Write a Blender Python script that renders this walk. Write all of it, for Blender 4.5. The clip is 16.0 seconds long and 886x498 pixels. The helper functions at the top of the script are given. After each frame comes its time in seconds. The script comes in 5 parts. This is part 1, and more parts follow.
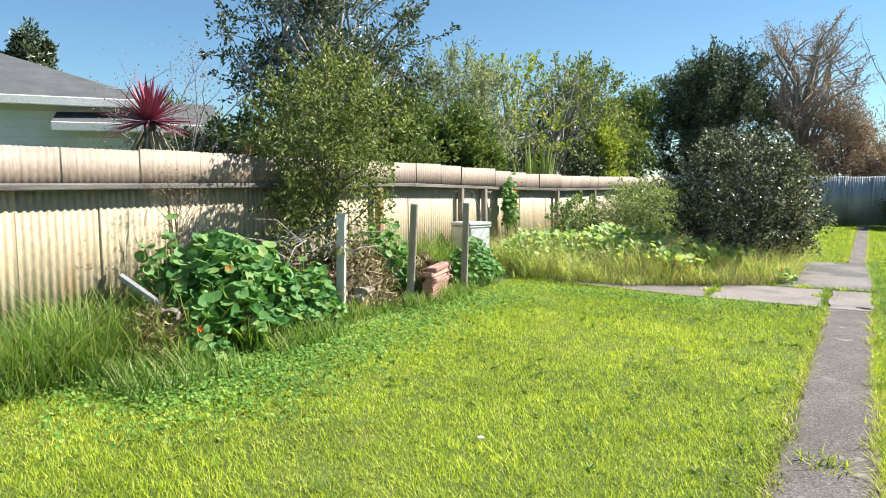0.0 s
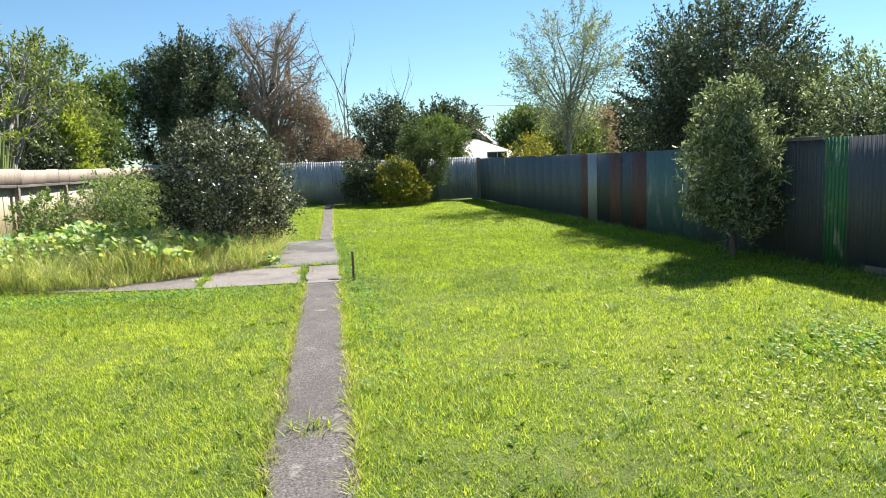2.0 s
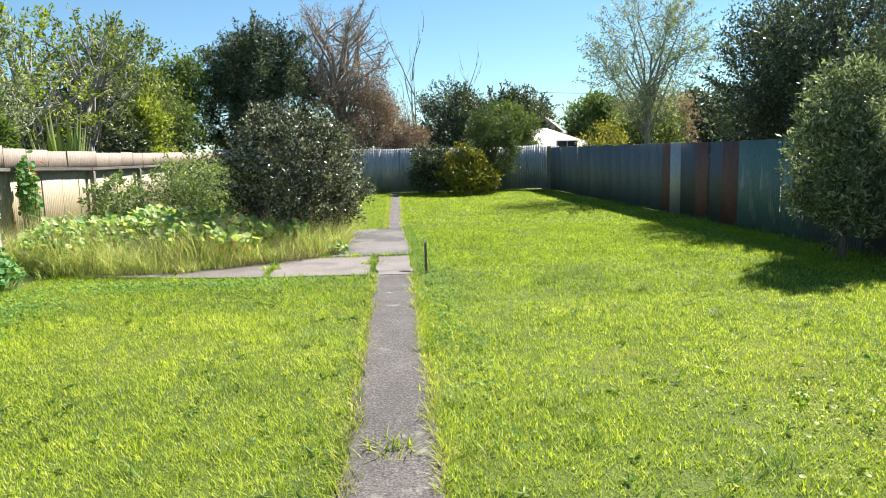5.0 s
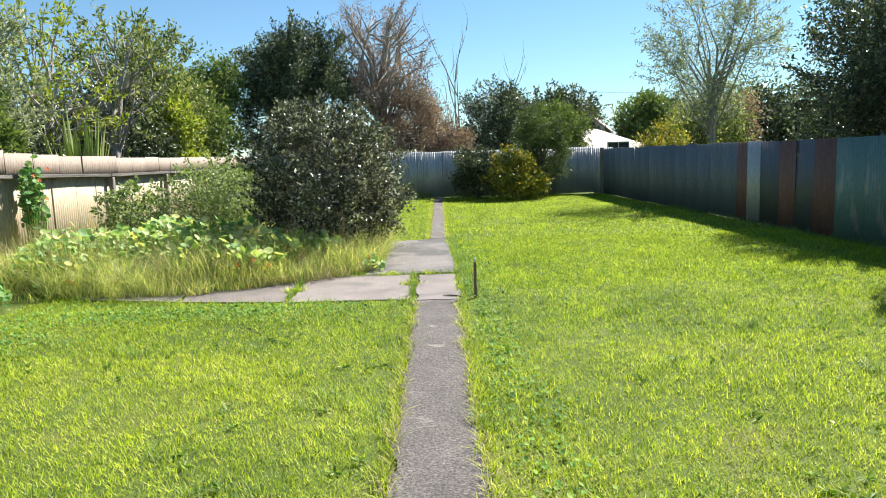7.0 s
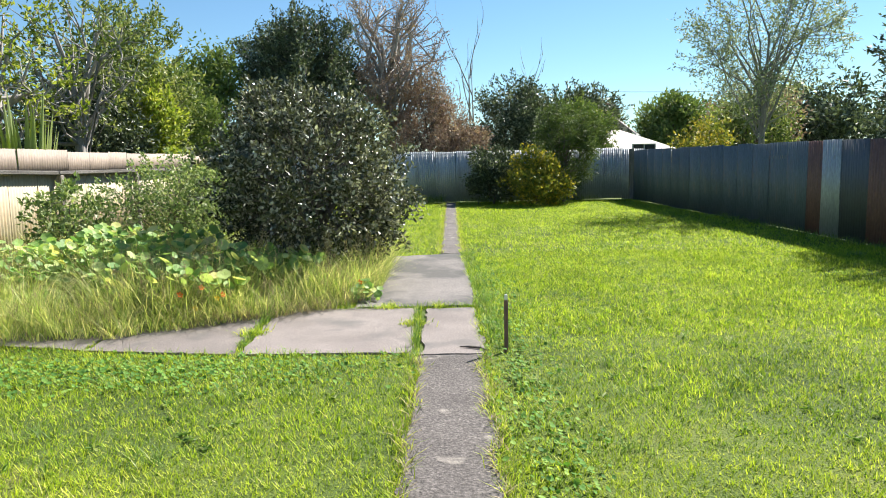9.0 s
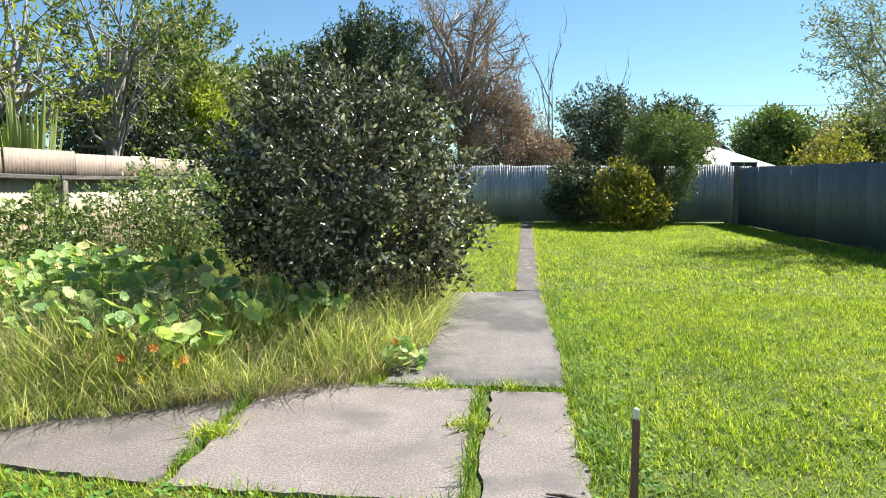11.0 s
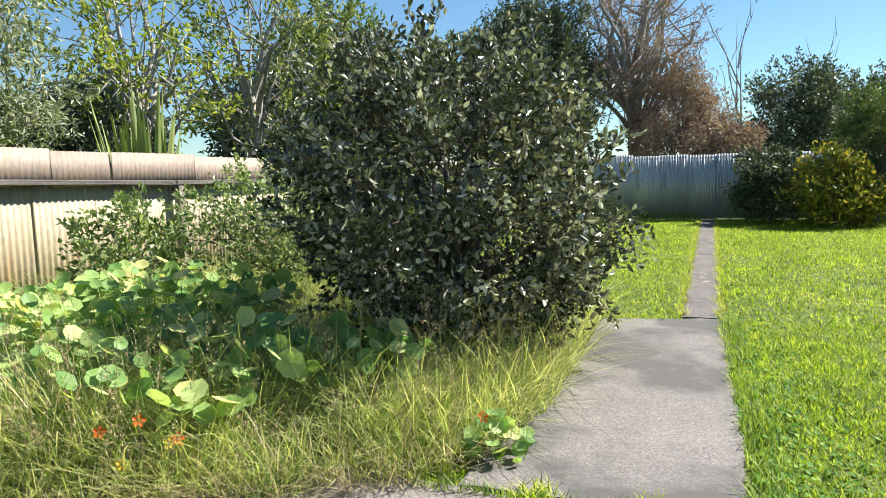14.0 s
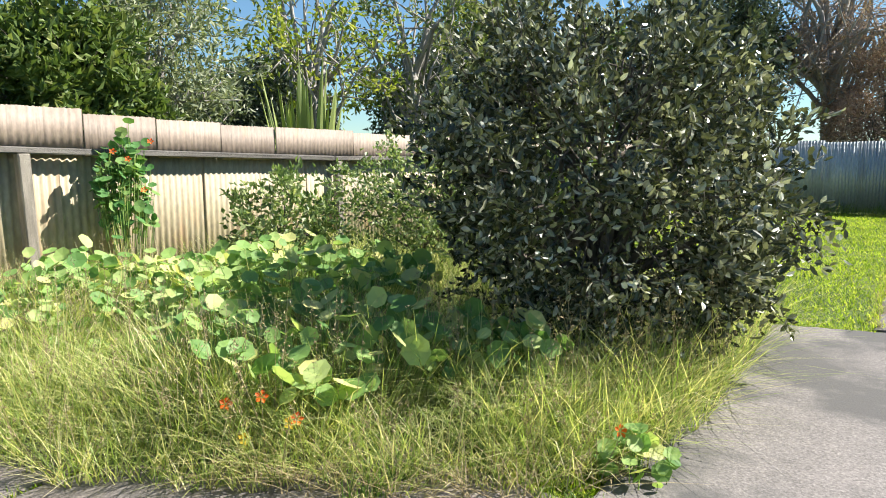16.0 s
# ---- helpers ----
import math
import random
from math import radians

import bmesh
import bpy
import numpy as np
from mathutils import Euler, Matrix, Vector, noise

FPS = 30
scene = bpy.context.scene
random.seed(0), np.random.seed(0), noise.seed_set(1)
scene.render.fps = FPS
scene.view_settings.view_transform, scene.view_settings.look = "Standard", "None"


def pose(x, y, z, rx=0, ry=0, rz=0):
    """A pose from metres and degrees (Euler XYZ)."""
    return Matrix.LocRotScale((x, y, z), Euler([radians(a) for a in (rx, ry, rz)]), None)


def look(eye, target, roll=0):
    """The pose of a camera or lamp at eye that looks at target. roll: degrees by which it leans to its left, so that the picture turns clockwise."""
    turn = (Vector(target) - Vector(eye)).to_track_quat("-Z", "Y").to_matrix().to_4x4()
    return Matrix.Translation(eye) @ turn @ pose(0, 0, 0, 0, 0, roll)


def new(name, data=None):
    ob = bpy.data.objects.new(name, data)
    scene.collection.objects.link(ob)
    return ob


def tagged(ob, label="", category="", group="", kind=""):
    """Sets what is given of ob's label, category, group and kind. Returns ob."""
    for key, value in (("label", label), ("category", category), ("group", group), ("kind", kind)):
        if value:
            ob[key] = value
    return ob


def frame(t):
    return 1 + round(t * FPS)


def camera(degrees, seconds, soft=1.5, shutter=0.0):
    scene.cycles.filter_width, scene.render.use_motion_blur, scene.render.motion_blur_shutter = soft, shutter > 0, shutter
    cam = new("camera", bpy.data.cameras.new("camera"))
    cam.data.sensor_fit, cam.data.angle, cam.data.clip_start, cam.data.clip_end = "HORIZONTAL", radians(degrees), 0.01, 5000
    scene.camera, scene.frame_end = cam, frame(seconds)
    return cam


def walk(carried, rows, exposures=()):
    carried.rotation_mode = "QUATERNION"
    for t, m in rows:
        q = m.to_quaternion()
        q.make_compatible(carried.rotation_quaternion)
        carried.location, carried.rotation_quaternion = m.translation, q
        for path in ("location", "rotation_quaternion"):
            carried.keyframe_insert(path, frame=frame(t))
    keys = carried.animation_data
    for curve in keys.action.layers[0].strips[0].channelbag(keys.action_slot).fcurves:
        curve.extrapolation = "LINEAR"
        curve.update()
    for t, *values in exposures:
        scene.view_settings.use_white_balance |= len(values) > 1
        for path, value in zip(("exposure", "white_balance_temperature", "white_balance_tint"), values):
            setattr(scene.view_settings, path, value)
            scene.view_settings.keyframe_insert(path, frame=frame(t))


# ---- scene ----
cam = camera(65.3, 16.0, soft=1.0)
PATH = [
    (0, (-0.269, -6.35, 1.659), (-1.259, -4.623, 1.469), -0.1),
    (0.5, (-0.24, -6.343, 1.701), (-1.091, -4.545, 1.497), -0.7),
    (1, (-0.2, -6.31, 1.714), (-0.754, -4.4, 1.496), -1.3),
    (1.5, (-0.164, -6.315, 1.721), (-0.286, -4.332, 1.486), -1.7),
    (2, (-0.192, -6.291, 1.717), (0.173, -4.341, 1.467), -1.9),
    (2.5, (-0.218, -6.294, 1.714), (0.536, -4.459, 1.457), -1.7),
    (3, (-0.231, -6.297, 1.712), (0.679, -4.535, 1.457), -0.8),
    (3.5, (-0.267, -6.305, 1.723), (0.528, -4.487, 1.468), -0.1),
    (4, (-0.345, -6.179, 1.707), (0.194, -4.27, 1.451), -0.1),
    (4.5, (-0.302, -5.925, 1.707), (0.015, -3.968, 1.446), -0.5),
    (5, (-0.311, -5.632, 1.69), (-0.123, -3.66, 1.413), -1.2),
    (7.5, (-0.269, -3.466, 1.655), (-0.205, -1.484, 1.394), -1.6),
    (10.5, (-0.234, 0.453, 1.49), (-0.318, 2.439, 1.261), -0.0),
    (11, (-0.229, 1.013, 1.483), (-0.402, 2.995, 1.278), -0.0),
    (11.5, (-0.152, 1.522, 1.497), (-0.427, 3.495, 1.32), -0.1),
    (12, (-0.167, 1.978, 1.474), (-0.552, 3.934, 1.304), -0.5),
    (12.5, (-0.153, 2.385, 1.464), (-0.649, 4.314, 1.284), -1.1),
    (13, (-0.118, 2.672, 1.495), (-0.706, 4.573, 1.298), -1.5),
    (13.5, (-0.118, 2.785, 1.49), (-0.746, 4.672, 1.281), -1.6),
    (14, (-0.056, 2.786, 1.5), (-0.718, 4.661, 1.286), -1.5),
    (14.5, (-0.03, 2.779, 1.505), (-0.742, 4.635, 1.286), -1.3),
    (15, (-0.017, 2.806, 1.496), (-0.8, 4.632, 1.272), -1.0),
    (15.5, (-0.039, 2.928, 1.469), (-0.919, 4.708, 1.232), -0.7),
    (16, (-0.082, 3.125, 1.49), (-1.153, 4.794, 1.228), -0.1),
]
walk(cam, [(t, look(eye, target, roll)) for t, eye, target, roll in PATH])

# ---- light ----
SUN_EL, SUN_AZ = radians(44.5), radians(46)
sun_way = Vector((math.sin(SUN_AZ) * math.cos(SUN_EL), math.cos(SUN_AZ) * math.cos(SUN_EL), math.sin(SUN_EL)))
world = bpy.data.worlds.new("sky")
scene.world = world
world.use_nodes = True
wn = world.node_tree.nodes
sky = wn.new("ShaderNodeTexSky")
sky.sky_type, sky.sun_disc, sky.sun_elevation, sky.sun_rotation = "NISHITA", False, SUN_EL, SUN_AZ
sky.air_density, sky.dust_density, sky.ozone_density = 1.0, 0.0, 1.6
tint = wn.new("ShaderNodeMix")
tint.data_type, tint.blend_type = "RGBA", "MULTIPLY"
tint.inputs[0].default_value, tint.inputs[7].default_value = 1.0, (0.80, 1.04, 1.16, 1)
world.node_tree.links.new(sky.outputs[0], tint.inputs[6])
world.node_tree.links.new(tint.outputs[2], wn["Background"].inputs[0])
wn["Background"].inputs[1].default_value = 0.052
sun_data = bpy.data.lights.new("sun", "SUN")
sun_data.energy, sun_data.angle, sun_data.color = 5.0, radians(0.6), (1.0, 0.95, 0.86)
new("sun", sun_data).matrix_world = look(sun_way * 40, (0, 0, 0))
scene.view_settings.exposure = 1.28


# ---- materials ----
def ramp(nt, fac, stops):
    r = nt.nodes.new("ShaderNodeValToRGB")
    el = r.color_ramp.elements
    while len(el) < len(stops):
        el.new(0.5)
    for e, (p, c) in zip(el, stops):
        e.position, e.color = p, (*c, 1)
    nt.links.new(fac, r.inputs[0])
    return r.outputs[0]


def tex(nt, scale, detail=4.0, stretch=(1, 1, 1), rough=0.6):
    co = nt.nodes.new("ShaderNodeTexCoord")
    mp = nt.nodes.new("ShaderNodeMapping")
    mp.inputs["Scale"].default_value = stretch
    nz = nt.nodes.new("ShaderNodeTexNoise")
    nz.inputs["Scale"].default_value, nz.inputs["Detail"].default_value, nz.inputs["Roughness"].default_value = scale, detail, rough
    nt.links.new(co.outputs["Object"], mp.inputs[0])
    nt.links.new(mp.outputs[0], nz.inputs[0])
    return nz.outputs[0]


def mixc(nt, fac, a, b, kind="MIX"):
    m = nt.nodes.new("ShaderNodeMix")
    m.data_type, m.blend_type = "RGBA", kind
    for sock, v in ((m.inputs[0], fac), (m.inputs[6], a), (m.inputs[7], b)):
        if isinstance(v, (int, float)):
            sock.default_value = v
        elif isinstance(v, tuple):
            sock.default_value = (*v, 1)
        else:
            nt.links.new(v, sock)
    return m.outputs[2]


def surface(name, stops, scale=3.0, fine=40.0, rough=0.8, bump=0.3, stretch=(1, 1, 1), metal=0.0, stain=None, vary=0.12, depth=0.01, grain=0.35):
    """Painted, wooden, stone or metal surface with broad stains, fine grain and a tone of its own for each piece."""
    m = bpy.data.materials.new(name)
    m.use_nodes = True
    nt = m.node_tree
    b = nt.nodes["Principled BSDF"]
    c = ramp(nt, tex(nt, scale, 5, stretch), stops)
    f = tex(nt, fine, 3, stretch)
    c = mixc(nt, grain, c, ramp(nt, f, [(0.3, (0.25, 0.25, 0.25)), (0.6, (1, 1, 1)), (0.75, (1 + grain,) * 3)]), "MULTIPLY")
    if stain:
        lo, hi, col, sc = stain
        c = mixc(nt, ramp(nt, tex(nt, sc, 6, stretch), [(lo, (0, 0, 0)), (hi, (1, 1, 1))]), c, col)
    info = nt.nodes.new("ShaderNodeObjectInfo")
    c = mixc(nt, 1.0, c, ramp(nt, info.outputs["Random"], [(0, (1 - vary,) * 3), (1, (1 + vary,) * 3)]), "MULTIPLY")
    nt.links.new(c, b.inputs["Base Color"])
    b.inputs["Roughness"].default_value, b.inputs["Metallic"].default_value = rough, metal
    bp = nt.nodes.new("ShaderNodeBump")
    bp.inputs["Strength"].default_value, bp.inputs["Distance"].default_value = bump, depth
    nt.links.new(f, bp.inputs["Height"])
    nt.links.new(bp.outputs[0], b.inputs["Normal"])
    return m


def leafy(name, stops, rough=0.5, through_light=0.35, spec=0.3, broad=0.6, mottle=0.0):
    """Leaves: a colour of its own for each leaf, light shining through, waxy gloss."""
    m = bpy.data.materials.new(name)
    m.use_nodes = True
    nt = m.node_tree
    b = nt.nodes["Principled BSDF"]
    geo = nt.nodes.new("ShaderNodeNewGeometry")
    c = ramp(nt, geo.outputs["Random Per Island"], stops)
    c = mixc(nt, 0.5, c, ramp(nt, tex(nt, broad, 2), [(0.3, (0.55, 0.6, 0.55)), (0.7, (1.25, 1.2, 1.1))]), "MULTIPLY")
    if mottle:
        c = mixc(nt, mottle, c, ramp(nt, tex(nt, 9.0, 6, rough=0.75), [(0.36, (0.35, 0.48, 0.35)), (0.52, (1, 1, 1)), (0.7, (1.35, 1.25, 1.1))]), "MULTIPLY")
    nt.links.new(c, b.inputs["Base Color"])
    b.inputs["Roughness"].default_value = rough
    b.inputs["Specular IOR Level"].default_value = spec
    tr = nt.nodes.new("ShaderNodeBsdfTranslucent")
    nt.links.new(mixc(nt, 1.0, c, (1.25, 1.3, 0.7), "MULTIPLY"), tr.inputs[0])
    mx = nt.nodes.new("ShaderNodeMixShader")
    mx.inputs[0].default_value = through_light
    nt.links.new(b.outputs[0], mx.inputs[1])
    nt.links.new(tr.outputs[0], mx.inputs[2])
    nt.links.new(mx.outputs[0], nt.nodes["Material Output"].inputs[0])
    return m


M = {
    "soil_lawn": surface("soil_lawn", [(0.3, (0.05, 0.085, 0.012)), (0.5, (0.10, 0.145, 0.018)), (0.7, (0.17, 0.19, 0.035))], 0.5, 60, 0.95, 0.8, stain=(0.6, 0.75, (0.16, 0.15, 0.05), 0.9), depth=0.03),
    "earth": surface("earth", [(0.3, (0.06, 0.045, 0.03)), (0.7, (0.17, 0.13, 0.08))], 3, 30, 0.95, 0.9, depth=0.04),
    "concrete": surface("concrete", [(0.3, (0.18, 0.165, 0.158)), (0.7, (0.275, 0.248, 0.238))], 1.6, 75, 0.9, 0.5, stain=(0.47, 0.56, (0.09, 0.086, 0.084), 0.8), depth=0.008, grain=0.7),
    "pink_concrete": surface("pink_concrete", [(0.3, (0.195, 0.168, 0.158)), (0.7, (0.285, 0.248, 0.234))], 1.6, 75, 0.9, 0.5, stain=(0.52, 0.62, (0.13, 0.12, 0.115), 1.1), depth=0.008, grain=0.7),
    "path": surface("path", [(0.3, (0.12, 0.105, 0.10)), (0.7, (0.20, 0.178, 0.168))], 1.5, 60, 0.92, 0.7, stain=(0.60, 0.68, (0.30, 0.27, 0.24), 3.5), depth=0.012, grain=0.95),
    "cream_iron": surface("cream_iron", [(0.3, (0.40, 0.325, 0.205)), (0.7, (0.49, 0.42, 0.285))], 1.2, 25, 0.6, 0.1, (1, 1, 0.4), stain=(0.58, 0.78, (0.52, 0.30, 0.16), 1.6)),
    "cream_strip": surface("cream_strip", [(0.3, (0.27, 0.205, 0.16)), (0.7, (0.36, 0.285, 0.23))], 1.5, 25, 0.65, 0.15, (1, 1, 0.5), stain=(0.6, 0.78, (0.45, 0.24, 0.14), 2.2)),
    "old_timber": surface("old_timber", [(0.3, (0.17, 0.145, 0.12)), (0.7, (0.38, 0.34, 0.29))], 3, 60, 0.85, 0.6, (6, 6, 0.6), stain=(0.62, 0.75, (0.10, 0.08, 0.06), 3)),
    "rail_timber": surface("rail_timber", [(0.3, (0.08, 0.07, 0.065)), (0.7, (0.24, 0.22, 0.20))], 3, 60, 0.85, 0.6, (6, 0.6, 6)),
    "rusty_post": surface("rusty_post", [(0.3, (0.30, 0.13, 0.07)), (0.7, (0.42, 0.24, 0.15))], 3, 40, 0.85, 0.5, (4, 4, 0.8)),
    "slate_iron": surface("slate_iron", [(0.3, (0.075, 0.08, 0.09)), (0.7, (0.11, 0.116, 0.128))], 1.5, 30, 0.55, 0.1, (1, 1, 0.3)),
    "blue_iron": surface("blue_iron", [(0.3, (0.115, 0.145, 0.17)), (0.7, (0.18, 0.21, 0.235))], 1.5, 30, 0.55, 0.1, (1, 1, 0.3), stain=(0.62, 0.8, (0.30, 0.22, 0.18), 2)),
    "teal_iron": surface("teal_iron", [(0.3, (0.11, 0.20, 0.20)), (0.7, (0.17, 0.275, 0.27))], 1.5, 30, 0.6, 0.1, (1, 1, 0.3), stain=(0.55, 0.68, (0.33, 0.36, 0.37), 5)),
    "green_iron": surface("green_iron", [(0.3, (0.045, 0.15, 0.065)), (0.7, (0.075, 0.21, 0.095))], 1.5, 30, 0.6, 0.1, (1, 1, 0.3), stain=(0.58, 0.66, (0.28, 0.36, 0.28), 6)),
    "rust_iron": surface("rust_iron", [(0.3, (0.15, 0.08, 0.07)), (0.7, (0.22, 0.12, 0.105))], 2, 30, 0.75, 0.2, (1, 1, 0.4)),
    "zinc": surface("zinc", [(0.3, (0.34, 0.37, 0.40)), (0.7, (0.48, 0.51, 0.54))], 1.5, 30, 0.5, 0.1, (1, 1, 0.3), metal=0.25, stain=(0.6, 0.75, (0.22, 0.23, 0.25), 1.2)),
    "gate_timber": surface("gate_timber", [(0.3, (0.155, 0.16, 0.175)), (0.7, (0.33, 0.34, 0.355))], 2.5, 50, 0.85, 0.5, (5, 5, 0.5), stain=(0.56, 0.68, (0.09, 0.09, 0.10), 1.6), vary=0.3),
    "pale_post": surface("pale_post", [(0.3, (0.50, 0.50, 0.48)), (0.7, (0.66, 0.66, 0.63))], 3, 50, 0.8, 0.4, (5, 5, 0.6)),
    "post_timber": surface("post_timber", [(0.3, (0.28, 0.245, 0.20)), (0.7, (0.50, 0.45, 0.38))], 3, 60, 0.85, 0.6, (6, 6, 0.6), stain=(0.62, 0.75, (0.16, 0.13, 0.10), 3)),
    "white_paint": surface("white_paint", [(0.3, (0.72, 0.73, 0.72)), (0.7, (0.82, 0.82, 0.80))], 2, 40, 0.6, 0.1),
    "enamel": surface("enamel", [(0.3, (0.66, 0.68, 0.70)), (0.7, (0.78, 0.79, 0.80))], 4, 40, 0.35, 0.05, stain=(0.66, 0.75, (0.40, 0.27, 0.18), 4)),
    "grey_roof": surface("grey_roof", [(0.3, (0.07, 0.075, 0.08)), (0.7, (0.11, 0.115, 0.12))], 2, 30, 0.85, 0.2),
    "pink_roof": surface("pink_roof", [(0.3, (0.40, 0.32, 0.31)), (0.7, (0.50, 0.42, 0.41))], 2, 30, 0.6, 0.2),
    "tile_roof": surface("tile_roof", [(0.3, (0.26, 0.23, 0.22)), (0.7, (0.36, 0.33, 0.31))], 4, 30, 0.8, 0.4),
    "brick_red": surface("brick_red", [(0.3, (0.28, 0.11, 0.08)), (0.7, (0.40, 0.18, 0.13))], 6, 40, 0.9, 0.4),
    "pink_stone": surface("pink_stone", [(0.3, (0.36, 0.17, 0.14)), (0.7, (0.55, 0.32, 0.27))], 7, 40, 0.9, 0.8, (1, 1, 3), depth=0.02),
    "bark": surface("bark", [(0.3, (0.10, 0.085, 0.07)), (0.7, (0.22, 0.19, 0.16))], 5, 50, 0.95, 0.8, (3, 3, 0.7), depth=0.02),
    "pale_bark": surface("pale_bark", [(0.3, (0.26, 0.24, 0.22)), (0.7, (0.42, 0.39, 0.36))], 5, 50, 0.95, 0.6, (3, 3, 0.7)),
    "straw": leafy("straw", [(0, (0.28, 0.21, 0.12)), (1, (0.50, 0.42, 0.26))], 0.8, 0.1),
    "glass": surface("dark_glass", [(0.3, (0.03, 0.04, 0.05)), (0.7, (0.05, 0.06, 0.07))], 2, 10, 0.08, 0.0),
    "lawn": leafy("lawn", [(0, (0.08, 0.17, 0.015)), (0.3, (0.33, 0.45, 0.035)), (0.72, (0.62, 0.69, 0.08)), (0.93, (0.72, 0.74, 0.14)), (1, (0.86, 0.78, 0.40))], 0.6, 0.48, 0.15, 1.2, 0.6),
    "lush_lawn": leafy("lush_lawn", [(0, (0.05, 0.12, 0.012)), (0.35, (0.26, 0.40, 0.03)), (0.75, (0.53, 0.63, 0.06)), (1, (0.72, 0.70, 0.18))], 0.6, 0.45, 0.15, 1.0, 0.65),
    "clover": leafy("clover", [(0, (0.07, 0.17, 0.035)), (0.6, (0.15, 0.31, 0.06)), (1, (0.32, 0.46, 0.11))], 0.65, 0.35, 0.15),
    "tall_grass": leafy("tall_grass", [(0, (0.09, 0.14, 0.04)), (0.3, (0.30, 0.41, 0.11)), (0.65, (0.57, 0.62, 0.23)), (0.87, (0.84, 0.75, 0.44)), (1, (0.95, 0.86, 0.62))], 0.5, 0.45, 0.35, 3.0),
    "dark_grass": leafy("dark_grass", [(0, (0.06, 0.14, 0.025)), (0.6, (0.20, 0.33, 0.06)), (1, (0.44, 0.47, 0.20))], 0.5, 0.42, 0.35),
    "nasturtium": leafy("nasturtium", [(0, (0.07, 0.19, 0.055)), (0.6, (0.14, 0.31, 0.10)), (1, (0.28, 0.40, 0.13))], 0.55, 0.3, 0.22, 1.0),
    "bright_leaf": leafy("bright_leaf", [(0, (0.13, 0.27, 0.08)), (0.5, (0.32, 0.48, 0.16)), (0.85, (0.54, 0.64, 0.27)), (1, (0.80, 0.72, 0.32))], 0.52, 0.38, 0.28, 2.5),
    "rose_leaf": leafy("rose_leaf", [(0, (0.10, 0.17, 0.06)), (0.6, (0.25, 0.33, 0.14)), (1, (0.50, 0.54, 0.30))], 0.45, 0.35, 0.4),
    "feijoa": leafy("feijoa", [(0, (0.035, 0.045, 0.024)), (0.48, (0.10, 0.11, 0.062)), (0.72, (0.22, 0.23, 0.16)), (0.9, (0.48, 0.48, 0.40)), (1, (0.82, 0.82, 0.74))], 0.25, 0.16, 0.6),
    "olive_leaf": leafy("olive_leaf", [(0, (0.07, 0.11, 0.03)), (0.6, (0.19, 0.24, 0.075)), (0.9, (0.36, 0.38, 0.15)), (1, (0.56, 0.54, 0.30))], 0.48, 0.32),
    "pale_leaf": leafy("pale_leaf", [(0, (0.14, 0.18, 0.10)), (0.6, (0.32, 0.36, 0.23)), (1, (0.55, 0.57, 0.44))], 0.5, 0.3),
    "grey_leaf": leafy("grey_leaf", [(0, (0.07, 0.10, 0.05)), (0.6, (0.20, 0.25, 0.13)), (1, (0.55, 0.58, 0.42))], 0.42, 0.28, 0.45),
    "dark_leaf": leafy("dark_leaf", [(0, (0.03, 0.046, 0.028)), (0.6, (0.085, 0.112, 0.06)), (0.88, (0.19, 0.23, 0.15)), (1, (0.36, 0.40, 0.31))], 0.36, 0.2, 0.5),
    "mid_leaf": leafy("mid_leaf", [(0, (0.09, 0.14, 0.04)), (0.8, (0.17, 0.24, 0.07)), (1, (0.30, 0.33, 0.12))], 0.45, 0.3),
    "yellow_leaf": leafy("yellow_leaf", [(0, (0.13, 0.20, 0.03)), (0.6, (0.32, 0.38, 0.06)), (1, (0.52, 0.52, 0.12))], 0.48, 0.4),
    "lemon_leaf": leafy("lemon_leaf", [(0, (0.13, 0.17, 0.03)), (0.6, (0.28, 0.29, 0.055)), (1, (0.70, 0.52, 0.08))], 0.5, 0.3),
    "brown_leaf": leafy("brown_leaf", [(0, (0.25, 0.17, 0.14)), (0.8, (0.44, 0.31, 0.26)), (1, (0.50, 0.42, 0.32))], 0.8, 0.2),
    "fern_leaf": leafy("fern_leaf", [(0, (0.07, 0.11, 0.04)), (1, (0.15, 0.20, 0.07))], 0.6, 0.35),
    "purple_leaf": leafy("purple_leaf", [(0, (0.22, 0.05, 0.10)), (1, (0.55, 0.16, 0.26))], 0.4, 0.3),
    "flax_leaf": leafy("flax_leaf", [(0, (0.22, 0.32, 0.08)), (1, (0.55, 0.60, 0.26))], 0.42, 0.35, 0.4),
    "orange": leafy("orange", [(0, (0.75, 0.08, 0.02)), (1, (0.85, 0.18, 0.02))], 0.6, 0.3),
    "yellow_petal": leafy("yellow_petal", [(0, (0.85, 0.50, 0.03)), (1, (0.85, 0.60, 0.06))], 0.6, 0.3),
}


# ---- builders ----
def mesh_from(name, verts, faces, sizes, mat, smooth=False):
    """verts (n,3), flat vertex indices of all faces, and the corner count of each face."""
    me = bpy.data.meshes.new(name)
    verts, faces, sizes = np.asarray(verts, np.float32), np.asarray(faces, np.int32).ravel(), np.asarray(sizes, np.int32)
    me.vertices.add(len(verts))
    me.vertices.foreach_set("co", verts.ravel())
    me.loops.add(len(faces))
    me.loops.foreach_set("vertex_index", faces)
    me.polygons.add(len(sizes))
    me.polygons.foreach_set("loop_start", np.concatenate(([0], np.cumsum(sizes)[:-1])).astype(np.int32))
    me.polygons.foreach_set("use_smooth", np.full(len(sizes), smooth))
    me.update(calc_edges=True)
    me.materials.append(mat)
    return me


